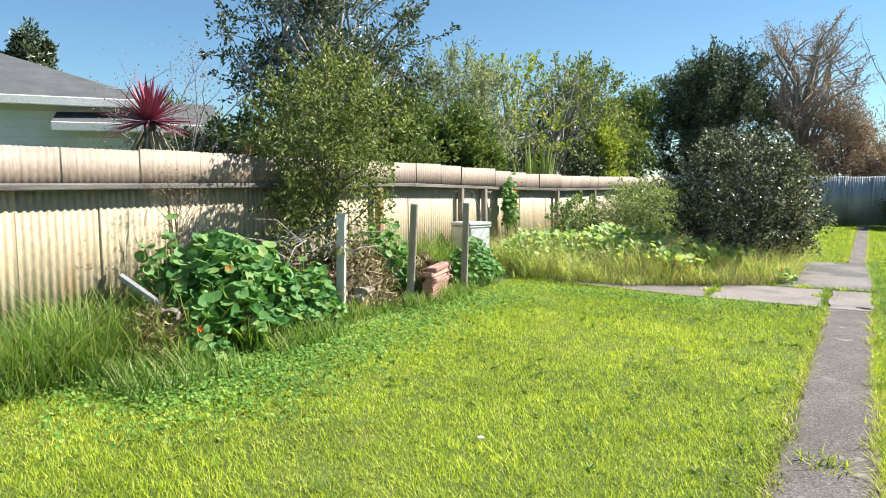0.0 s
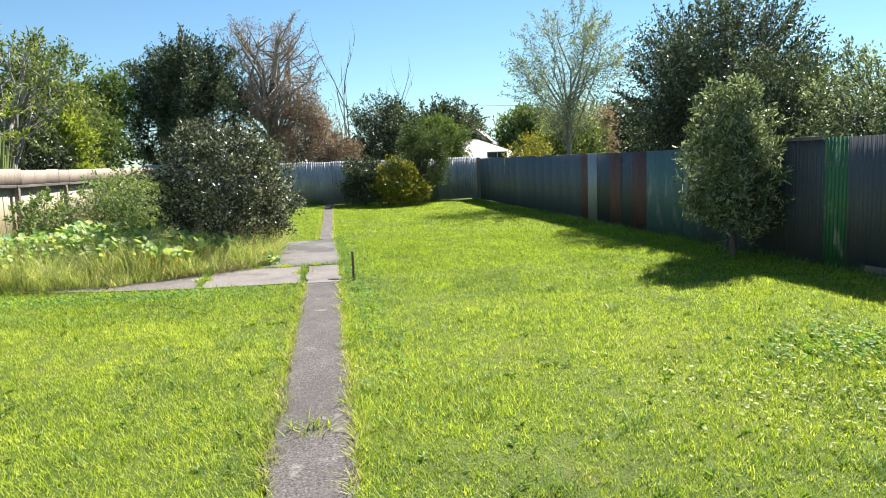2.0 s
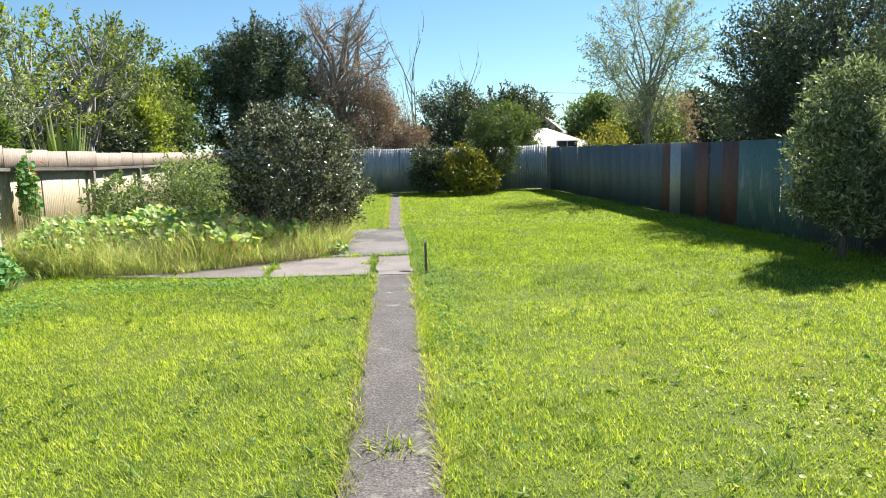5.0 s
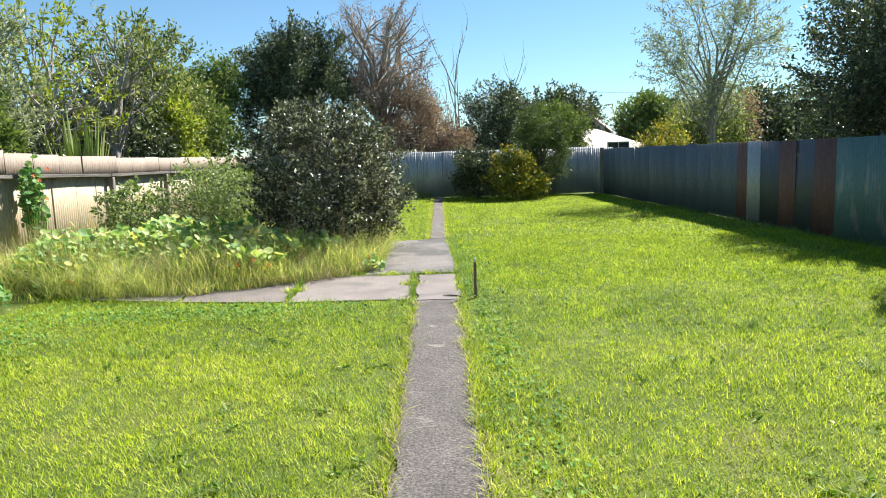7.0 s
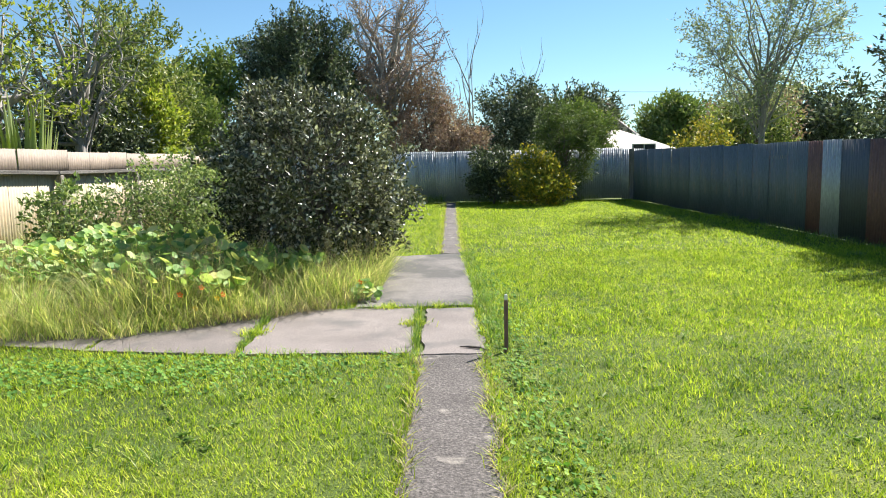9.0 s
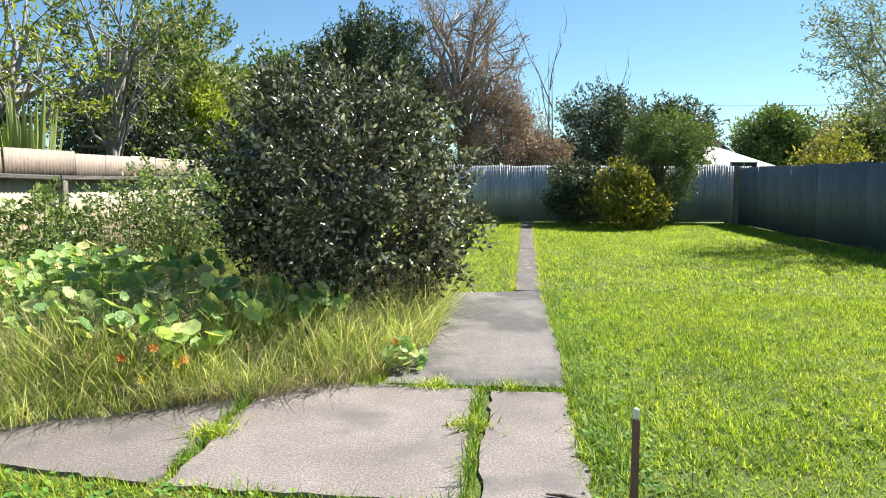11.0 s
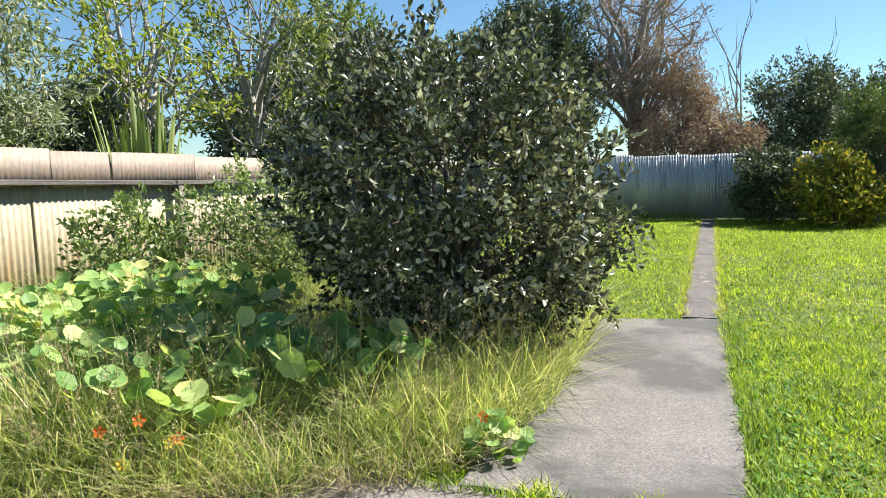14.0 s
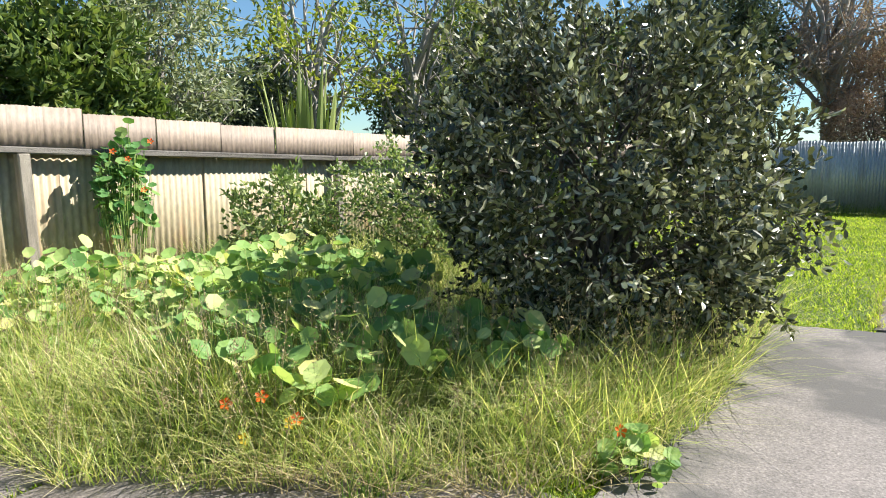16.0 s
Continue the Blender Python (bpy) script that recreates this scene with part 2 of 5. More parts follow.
def put(name, me, parent=None, m=None, label=""):
    ob = new(name, me)
    if m is not None:
        ob.matrix_basis = m
    if parent:
        ob.parent = parent
    return tagged(ob, label)


def part(name, bm, material, parent=None, label="", m=None, smooth=False):
    me = bpy.data.meshes.new(name)
    bm.to_mesh(me)
    bm.free()
    me.materials.append(material)
    if smooth:
        me.polygons.foreach_set("use_smooth", [True] * len(me.polygons))
    return put(name, me, parent, m, label)


def root(name, x, y, z, label, category, group="", turn=0.0):
    ob = new(name)
    ob.empty_display_size = 0.2
    ob.matrix_basis = pose(x, y, z, 0, 0, turn)
    return tagged(ob, label, category, group)


def block(sx, sy, sz, at=(0, 0, 0), bevel=0.008, bm=None, rough=0.0, seed=0, turn=None):
    """A box on the point at (its base's centre), with worn edges."""
    bm = bm or bmesh.new()
    got = bmesh.ops.create_cube(bm, size=1.0)["verts"]
    m = Matrix.Translation(Vector(at) + Vector((0, 0, sz / 2)))
    if turn is not None:
        m = Matrix.Translation(at) @ turn @ Matrix.Translation((0, 0, sz / 2))
    bmesh.ops.transform(bm, matrix=m @ Matrix.Diagonal((sx, sy, sz, 1)), verts=got)
    if bevel:
        edges = list({e for v in got for e in v.link_edges})
        bmesh.ops.bevel(bm, geom=edges, offset=min(bevel, sx * 0.3, sy * 0.3, sz * 0.3), segments=1, affect="EDGES")
    if rough:
        rng = random.Random(seed)
        for v in bm.verts:
            v.co += Vector((rng.uniform(-rough, rough), rng.uniform(-rough, rough), rng.uniform(-rough, rough)))
    return bm


def tubes(paths, sides=5):
    """Tapered tubes along polylines: each path is a list of (x, y, z, radius)."""
    V, F, S, base = [], [], [], 0
    for p in paths:
        p = np.asarray(p, float)
        n = len(p)
        d = np.gradient(p[:, :3], axis=0)
        d /= np.linalg.norm(d, axis=1)[:, None] + 1e-9
        ref = np.where(np.abs(d[:, 2:3]) > 0.9, [[1.0, 0, 0]], [[0, 0, 1.0]])
        u = np.cross(d, ref)
        u /= np.linalg.norm(u, axis=1)[:, None] + 1e-9
        w = np.cross(d, u)
        a = np.linspace(0, 2 * math.pi, sides, endpoint=False)
        ring = p[:, None, :3] + p[:, None, 3:4] * (u[:, None] * np.cos(a)[None, :, None] + w[:, None] * np.sin(a)[None, :, None])
        V.append(ring.reshape(-1, 3))
        for i in range(n - 1):
            for k in range(sides):
                k2 = (k + 1) % sides
                F += [base + i * sides + k, base + i * sides + k2, base + (i + 1) * sides + k2, base + (i + 1) * sides + k]
                S.append(4)
        F += [base + (n - 1) * sides + k for k in range(sides)]
        S.append(sides)
        base += n * sides
    return np.concatenate(V), F, S


def leaf_mesh(name, centres, length, width, mat, rng, up=0.3, outward=None, fold=0.15, oval=False):
    """One folded four-cornered leaf at each centre, turned at random, tips leaning outward."""
    n = len(centres)
    d = rng.normal(size=(n, 3))
    if outward is not None:
        d = d * 0.8 + outward
    d[:, 2] += up
    d /= np.linalg.norm(d, axis=1)[:, None]
    s = np.cross(d, rng.normal(size=(n, 3)))
    s /= np.linalg.norm(s, axis=1)[:, None] + 1e-9
    nrm = np.cross(d, s)
    L = (length * rng.uniform(0.6, 1.25, n))[:, None]
    W = (width * rng.uniform(0.7, 1.2, n))[:, None]
    a = centres
    if oval:
        q = np.stack([a, a + d * L * 0.28 + s * W * 0.42 + nrm * L * 0.08, a + d * L * 0.68 + s * W * 0.42 + nrm * L * 0.12, a + d * L, a + d * L * 0.68 - s * W * 0.42 + nrm * L * 0.12, a + d * L * 0.28 - s * W * 0.42 + nrm * L * 0.08], 1)
        i = np.arange(n)[:, None] * 6
        f = np.concatenate([i + [0, 1, 2, 3], i + [0, 3, 4, 5]], 1)
        return mesh_from(name, q.reshape(-1, 3), f, np.full(2 * n, 4), mat)
    q = np.stack([a, a + d * L * 0.45 + s * W * 0.5 + nrm * L * fold, a + d * L, a + d * L * 0.45 - s * W * 0.5 + nrm * L * fold], 1)
    i = np.arange(n)[:, None] * 4
    f = np.concatenate([i + [0, 1, 2], i + [0, 2, 3]], 1)
    return mesh_from(name, q.reshape(-1, 3), f, np.full(2 * n, 3), mat)


def blades(name, base, height, width, mat, rng, lean=0.5, curl=0.5, segs=2):
    """Bent grass blades standing on the base points."""
    n = len(base)
    a = rng.uniform(0, 2 * math.pi, n)
    way = np.stack([np.cos(a), np.sin(a), np.zeros(n)], 1)
    side = np.stack([-np.sin(a), np.cos(a), np.zeros(n)], 1)
    h = np.asarray(height)[:, None] * np.ones((n, 1))
    ln = rng.uniform(0.1, 1, n)[:, None] * lean
    cv = rng.uniform(0, 1, n)[:, None] * curl
    pts = []
    for k in range(segs):
        t = k / segs
        c = base + way * h * (ln * t + cv * t * t) + np.array([0, 0, 1.0]) * h * (t - 0.35 * cv * t * t)
        w = width * (1 - 0.6 * t)
        pts += [c - side * w / 2, c + side * w / 2]
    pts.append(base + way * h * (ln + cv) + np.array([0, 0, 1.0]) * h * (1 - 0.35 * cv))
    m = 2 * segs + 1
    V = np.stack(pts, 1).reshape(-1, 3)
    i = np.arange(n)[:, None] * m
    cols, sizes = [], []
    for k in range(segs - 1):
        cols.append(i + [2 * k, 2 * k + 1, 2 * k + 3, 2 * k + 2])
        sizes.append(4)
    cols.append(i + [2 * segs - 2, 2 * segs - 1, 2 * segs])
    sizes.append(3)
    return mesh_from(name, V, np.concatenate(cols, 1), np.tile(sizes, n), mat)


def round_leaves(name, centres, radius, mat, rng, tilt=0.55):
    """Round, slightly dished leaves."""
    n, k = len(centres), 7
    a = np.linspace(0, 2 * math.pi, k, endpoint=False)
    nrm = rng.normal(size=(n, 3)) * tilt + np.array([0.35, -0.15, 1.0])
    nrm /= np.linalg.norm(nrm, axis=1)[:, None]
    u = np.cross(nrm, rng.normal(size=(n, 3)))
    u /= np.linalg.norm(u, axis=1)[:, None]
    w = np.cross(nrm, u)
    r = np.asarray(radius) * rng.uniform(0.55, 1.2, n)
    rim = r[:, None] * rng.uniform(0.85, 1.08, (n, k))
    ring = centres[:, None] + rim[..., None] * (u[:, None] * np.cos(a)[None, :, None] + w[:, None] * np.sin(a)[None, :, None]) + nrm[:, None] * (r[:, None, None] * 0.16)
    V = np.concatenate([centres[:, None], ring], 1).reshape(-1, 3)
    i = np.arange(n)[:, None] * (k + 1)
    f = np.concatenate([i + [0, 1 + j, 1 + (j + 1) % k] for j in range(k)], 1)
    return mesh_from(name, V, f, np.full(n * k, 3), mat)


def flower_mesh(name, mat, rng, r=0.035):
    """Five broad petals round a throat."""
    V, F, S = [], [], []
    for j in range(5):
        a = j * 2 * math.pi / 5
        b = len(V)
        for rr, da, z in ((0.1, 0, 0), (0.75, -0.5, 0.35), (1.05, 0, 0.3), (0.75, 0.5, 0.35)):
            V.append((r * rr * math.cos(a + da), r * rr * math.sin(a + da), r * z))
        F += [b, b + 1, b + 2, b + 3]
        S.append(4)
    return mesh_from(name, V, F, S, mat)


def crown_points(rng, clumps, n, spread):
    """Points scattered in uneven clumps; clumps is (k,4): centre and radius."""
    pick = rng.integers(0, len(clumps), n)
    c = clumps[pick]
    d = rng.normal(size=(n, 3))
    d /= np.linalg.norm(d, axis=1)[:, None]
    r = rng.uniform(0, 1, n) ** 0.45
    return c[:, :3] + d * (c[:, 3] * r)[:, None] * spread, d


def tree(name, x, y, h, r, bare, leaf, n, size, label, bark="bark", seed=1, limbs=14, clump=0.32, z0=0.0, squash=1.0, trunk=0.09, droop=0.0, lean=(0, 0), up=0.3, aspect=0.45, category="tree", dense=1.9, ragged=1.08, oval=False, shoots=0, hollow=0.0):
    """A tapered trunk, forking limbs, twigs, and a crown of leaves in uneven clumps. bare: the height at which the crown begins."""
    rng = np.random.default_rng(seed)
    ob = root(name, x, y, z0, label, category)
    cz, rz = (h + bare) / 2, (h - bare) / 2
    top = np.array([lean[0] * h, lean[1] * h, max(bare + 0.35 * (h - bare), 0.3)])
    paths = [[(0, 0, -0.05, trunk * 1.25), (top[0] * 0.3 + rng.normal() * 0.05, top[1] * 0.3, top[2] * 0.4, trunk), (top[0] * 0.7, top[1] * 0.7 + rng.normal() * 0.06, top[2] * 0.75, trunk * 0.8), (*top, trunk * 0.6)]]
    ends = []
    for i in range(limbs):
        a = i * 2.4 + rng.uniform(-0.4, 0.4)
        e = rng.uniform(-0.75, 1.0)
        k = math.sqrt(max(0.05, 1 - e * e)) * rng.uniform(0.5, 0.95)
        end = np.array([lean[0] * h + r * k * math.cos(a), lean[1] * h + r * k * math.sin(a) * squash, cz + rz * e * 0.85])
        s0 = rng.uniform(0.45, 1.0)
        start = np.array([top[0] * s0, top[1] * s0, top[2] * s0])
        mid = start * 0.5 + end * 0.5 + rng.normal(size=3) * r * 0.10 + np.array([0, 0, 0.08 * rz])
        q = start * 0.2 + end * 0.8 + rng.normal(size=3) * r * 0.06
        rr = trunk * rng.uniform(0.3, 0.5)
        paths.append([(*start, rr), (*mid, rr * 0.7), (*q, rr * 0.4), (*end, rr * 0.15)])
        ends += [end, q]
        for j in range(3):
            s = mid if j == 0 else q
            tw = s + rng.normal(size=3) * r * 0.24 + np.array([0, 0, 0.1 * rz])
            off = (tw - [lean[0] * h, lean[1] * h, cz]) / [r, r, rz]
            far = math.sqrt((off ** 2).sum())
            if far > 1:
                tw = np.array([lean[0] * h, lean[1] * h, cz]) + off / far * [r, r, rz]
            paths.append([(*s, rr * 0.35), (*(s * 0.5 + tw * 0.5 + rng.normal(size=3) * 0.04), rr * 0.25), (*tw, rr * 0.1)])
            ends.append(tw)
    sprig = []
    for i in range(shoots):
        d = rng.normal(size=3)
        d[2] = d[2] * 0.8 + 0.35
        d /= np.linalg.norm(d)
        p = np.array([lean[0] * h, lean[1] * h, cz]) + d * [r, r * squash, rz] * rng.uniform(0.78, 0.92)
        way = d + rng.normal(size=3) * 0.35 + [0, 0, 0.45 - droop]
        way /= np.linalg.norm(way)
        L = r * rng.uniform(0.16, 0.34)
        q = p + way * L
        m = (p + q) / 2 + rng.normal(size=3) * 0.06 * L
        paths.append([(*(p - d * 0.3 * r), trunk * 0.10), (*p, trunk * 0.08), (*m, trunk * 0.06), (*q, trunk * 0.03)])
        k = int(10 + L / size * 5)
        f = rng.uniform(-0.4, 1.0, k)[:, None]
        sprig.append(np.where(f < 0, p - d * 0.3 * r * -f, p + (q - p) * f) + rng.normal(size=(k, 3)) * size * 0.45)
    V, F, S = tubes(paths, 6)
    put("trunk", mesh_from("trunk", V, F, S, M[bark], True), ob)
    if n:
        ends = np.array(ends)
        cl = np.concatenate([ends, (clump * min(r, rz * 1.5) * rng.uniform(0.55, 1.2, len(ends)))[:, None]], 1)
        n, size = int(n * dense), size * 1.4
        p, d = crown_points(rng, cl, n, 1.0)
        q = (p - [lean[0] * h, lean[1] * h, cz]) / [r * 1.08, r * 1.08, rz * 1.06]
        rad = np.sqrt((q ** 2).sum(1))
        lump = np.array([noise.noise(Vector(u) / max(t, 0.05) * 1.7 + Vector((seed * 3.1, 0, 0))) + 0.5 * noise.noise(Vector(u) / max(t, 0.05) * 4.5 + Vector((0, seed * 1.7, 0))) for u, t in zip(q, rad)])
        ok = rad < ragged * (0.88 + 0.42 * lump) + 0.04 * rng.normal(size=len(p))
        ok &= (rad > hollow) | (rng.uniform(0, 1, len(p)) < 0.25)
        p, d = p[ok], d[ok]
        if sprig:
            e = np.concatenate(sprig)
            p, d = np.concatenate([p, e]), np.concatenate([d, (e - [lean[0] * h, lean[1] * h, cz]) / [r, r, rz]])
        p[:, 2] = np.maximum(p[:, 2], 0.05)
        d[:, 2] -= droop
        put("crown", leaf_mesh("crown", p, size, size * aspect, M[leaf], rng, up, d * 0.7, oval=oval), ob)
    return ob


def corrugated(name, width, height, mat, pitch=0.076, deep=0.009, thick=0.003, steps=6, ragged=0.0, seed=0):
    """An upright sheet in the plane x = 0, running along y, with rounded ribs."""
    n = max(2, round(width / pitch * steps))
    y = np.linspace(0, width, n + 1)
    x = deep * np.sin(2 * math.pi * y / pitch)
    rng = np.random.default_rng(seed)
    jag = ragged * rng.uniform(-1, 1, n + 1)
    rows = [np.stack([x + o, y, np.full(n + 1, 0.0) + (jag * 0 if k < 1 else height + jag)], 1) for o in (0, thick) for k in (0, 1)]
    V = np.concatenate(rows)
    m = n + 1
    F, S = [], []
    for i in range(n):
        for a, b in ((0, 1), (1, 3), (3, 2), (2, 0)):
            F += [a * m + i, a * m + i + 1, b * m + i + 1, b * m + i]
            S.append(4)
    for e in (0, n):
        F += [e, m + e, 3 * m + e, 2 * m + e]
        S.append(4)
    return mesh_from(name, V, F, S, mat, True)


# ---- ground ----
def ground_sheet():
    bm = bmesh.new()
    xs = [-2000, -300, -60, -20] + list(np.arange(-12, 12.1, 0.8)) + [20, 60, 300, 2000]
    ys = [-2000, -300, -60, -20] + list(np.arange(-12, 28.1, 0.8)) + [40, 80, 300, 2000]
    grid = [[bm.verts.new((x, y, 0.0 if abs(x) > 15 or abs(y - 8) > 24 else noise.noise((x * 0.5, y * 0.5, 0)) * 0.012 - 0.006)) for y in ys] for x in xs]
    for i in range(len(xs) - 1):
        for j in range(len(ys) - 1):
            bm.faces.new((grid[i][j], grid[i + 1][j], grid[i + 1][j + 1], grid[i][j + 1]))
    return tagged(part("ground", bm, M["soil_lawn"], smooth=True), "mown spring lawn running out to flat ground", "lawn", kind="structure")


ground = ground_sheet()


def path_left(y):
    return -0.47 + 0.027 * y if y < 5.8 else -0.10 + 0.03 * (y - 10)


def path_right(y):
    return 0.05 + 0.028 * y if y < 5.8 else 0.29 + 0.033 * (y - 10)


def cross_near(x):
    """The near edge of the crosswise slabs, along x."""
    return float(np.interp(x, [-4.7, -2.6, -0.44], [4.75, 4.12, 4.0]))


def bed_edge(x):
    """The y at which the overgrown bed begins, along x."""
    return float(np.interp(x, [-6.6, -4.6, -3.2, -1.9, -1.2, -0.95], [4.6, 5.0, 5.12, 5.55, 6.0, 6.5]))


# ---- fences ----
def rail_height(y):
    """The painted fence sinks a little along its run."""
    return float(np.interp(y, [-4, 3, 5.5, 8, 12, 24], [1.60, 1.60, 1.58, 1.48, 1.44, 1.46]))


def left_fence():
    f = tagged(new("fence_left"), "cream-painted corrugated iron fence with a timber rail and an upper strip", "fence", kind="structure")
    rng = random.Random(3)
    y = -10.0
    i = 0
    sheet = {w: corrugated("iron_sheet", w, 1.64, M["cream_iron"], deep=0.0075, seed=i) for i, w in enumerate((0.78, 0.84))}
    strip = {w: corrugated("upper_sheet", w, 0.40, M["cream_strip"], deep=0.0022, seed=i, ragged=0.004) for i, w in enumerate((0.78, 0.84, 1.5))}
    while y < 24.4:
        w = rng.choice((0.78, 0.84))
        put("iron_sheet", sheet[w], f, pose(-6.66 + rng.uniform(-0.004, 0.004), y, rail_height(y) - 1.525, 0, 0, rng.uniform(-0.3, 0.3)))
        y += w - 0.012
    y = -10.0
    while y < 24.4:
        w = rng.choice((0.78, 0.84, 1.5))
        top = rail_height(y + w / 2) + 0.005
        put("upper_sheet", strip[w], f, pose(-6.60 + rng.uniform(-0.003, 0.003), y, top + rng.uniform(-0.012, 0.012), 0, rng.uniform(-1, 1), rng.uniform(-0.4, 0.4)))
        y += w + 0.004
    y = -10.0
    while y < 24.0:
        n = 3.4
        part("rail", block(0.07, n - 0.01, 0.06, (0, n / 2, 0), 0.01, rough=0.006, seed=int(y * 3)), M["rail_timber"], f, m=pose(-6.545, y, rail_height(y), math.degrees(math.atan2(rail_height(y + n) - rail_height(y), n)), 0, 0))
        y += n
    for y in (2.6, 5.35, 6.35, 10.5, 13.6, 16.5, 19.0, 21.5):
        part("post", block(0.10, 0.11, rail_height(y) - 0.01, (0, 0, 0), 0.012, rough=0.006, seed=int(y)), M["rusty_post" if y == 2.6 else "old_timber"], f, m=pose(-6.56, y, 0, rng.uniform(-1.5, 1.5), 0, 0))
    part("post", block(0.12, 0.12, 2.16, (0, 0, 0), 0.012), M["rusty_post"], f, "reddish brown timber post above the iron", pose(-6.72, 0.0, 0))
    return f


def right_fence():
    f = tagged(new("fence_right"), "patchwork fence of slate, teal, green and rust painted corrugated iron", "fence", kind="structure")
    rng = random.Random(5)
    runs = ((0.10, 0.26, "rust_iron", 1.88), (0.26, 0.86, "teal_iron", 1.89), (0.86, 1.42, "slate_iron", 1.88), (1.42, 1.50, "rust_iron", 1.89), (1.50, 2.22, "slate_iron", 1.88), (2.22, 2.72, "green_iron", 1.89),
            (2.72, 3.55, "slate_iron", 1.86), (3.55, 4.4, "slate_iron", 1.86), (4.4, 5.2, "blue_iron", 1.82), (5.2, 5.95, "blue_iron", 1.83), (5.95, 6.7, "teal_iron", 1.82), (6.7, 7.4, "teal_iron", 1.81), (7.4, 8.2, "teal_iron", 1.80),
            (8.2, 8.95, "rust_iron", 1.80), (8.95, 9.6, "slate_iron", 1.80), (9.6, 10.2, "rust_iron", 1.79), (10.2, 11.0, "slate_iron", 1.80), (11.0, 11.6, "zinc", 1.81), (11.6, 12.15, "rust_iron", 1.80))
    for a, b, mat, top in runs:
        flat = 0.0015 if mat == "slate_iron" else 0.009
        put("iron_sheet", corrugated("iron_sheet", b - a + 0.02, top, M[mat], deep=flat, ragged=0.004, seed=int(a * 10)), f, pose(7.26 + rng.uniform(-0.012, 0.012), a, 0.0, rng.uniform(-0.3, 0.3), rng.uniform(-0.4, 0.4), rng.uniform(-0.5, 0.5)))
    me = corrugated("iron_sheet", 0.80, 1.80, M["blue_iron"], ragged=0.004)
    y = 12.15
    while y < 23.6:
        put("iron_sheet", me, f, pose(7.26 + rng.uniform(-0.01, 0.01), y, rng.uniform(-0.02, 0.02), rng.uniform(-0.3, 0.3), rng.uniform(-0.4, 0.4), 0))
        y += 0.78
    part("post", block(0.16, 0.16, 1.86, bevel=0.015, rough=0.006), M["old_timber"], f, "pale corner post", pose(7.20, 23.95, 0))
    part("post", block(0.12, 0.16, 1.80, bevel=0.012, rough=0.005), M["old_timber"], f, m=pose(7.29, 0.03, 0))
    for y in (5.5, 11.3, 14.5, 18.0, 21.0):
        part("post", block(0.09, 0.09, 1.74, bevel=0.01), M["old_timber"], f, m=pose(7.36, y, 0))
    for z in (0.35, 1.45):
        part("rail", block(0.05, 23.5, 0.09, (0, 0, 0), 0.008), M["old_timber"], f, m=pose(7.305, 12.0, z))
    part("cap_rail", block(0.05, 1.1, 0.06, bevel=0.008, rough=0.004), M["old_timber"], f, m=pose(7.24, 3.3, 1.855))
    part("kick_board", block(0.03, 0.5, 0.09, bevel=0.006), M["old_timber"], f, m=pose(7.22, 1.6, 0.03))
    return f


def back_fence():
    f = tagged(new("fence_back"), "bare grey galvanised corrugated iron fence", "fence", kind="structure")
    rng = random.Random(8)
    me = corrugated("iron_sheet", 0.80, 1.86, M["zinc"], ragged=0.006)
    x = -7.0
    while x < 7.2:
        put("iron_sheet", me, f, pose(x, 24.3 + rng.uniform(-0.012, 0.012), 0.02 + rng.uniform(-0.03, 0.03) + max(0, -x) * 0.01, 0, rng.uniform(-0.6, 0.6), -90) @ pose(0, 0, 0, 0, 0, 180) @ pose(0, -0.8, 0))
        x += 0.775
    for z in (0.4, 1.45):
        part("rail", block(14.2, 0.05, 0.09, bevel=0.008), M["old_timber"], f, m=pose(0.1, 24.36, z))
    return f


def timber_gate():
    g = root("timber_gate", 7.36, 0.07, 0.0, "weathered grey board gate with two ledger rails and a rusty foot", "gate", turn=-3)
    rng = random.Random(11)
    y = 0.0
    i = 0
    while y > -3.9:
        w = rng.choice((0.13, 0.15, 0.20, 0.24))
        part("board", block(0.022, w - 0.008, 1.80 + rng.uniform(-0.02, 0.02), (0, 0, 0), 0.005, rough=0.002, seed=i), M["gate_timber"], g, m=pose(rng.uniform(-0.006, 0.006), y - w / 2, 0, rng.uniform(-0.4, 0.4), 0, 0))
        y -= w
        i += 1
    part("rail", block(0.05, 3.95, 0.09, bevel=0.01, rough=0.004), M["rail_timber"], g, "blackened ledger rail", pose(-0.045, -1.95, 0.98))
    part("rail", block(0.05, 3.95, 0.10, bevel=0.01, rough=0.004), M["gate_timber"], g, m=pose(-0.045, -1.95, 1.72))
    part("kick_board", block(0.03, 0.9, 0.16, bevel=0.008, rough=0.004), M["rust_iron"], g, "rust-brown iron patch", pose(-0.04, -1.75, 0.0))
    part("hinge", block(0.012, 0.5, 0.045, bevel=0.004), M["rust_iron"], g, m=pose(-0.026, -0.3, 0.45))
    return g


left_fence()
right_fence()
back_fence()
timber_gate()
# plain wall of the house behind the walker, which closes the yard
part("wall_south", block(15.5, 0.2, 3.0, bevel=0.02), M["white_paint"], m=pose(0, -11.2, 0))
tagged(bpy.data.objects["wall_south"], "white weatherboard house wall behind the lawn", "wall", kind="structure")


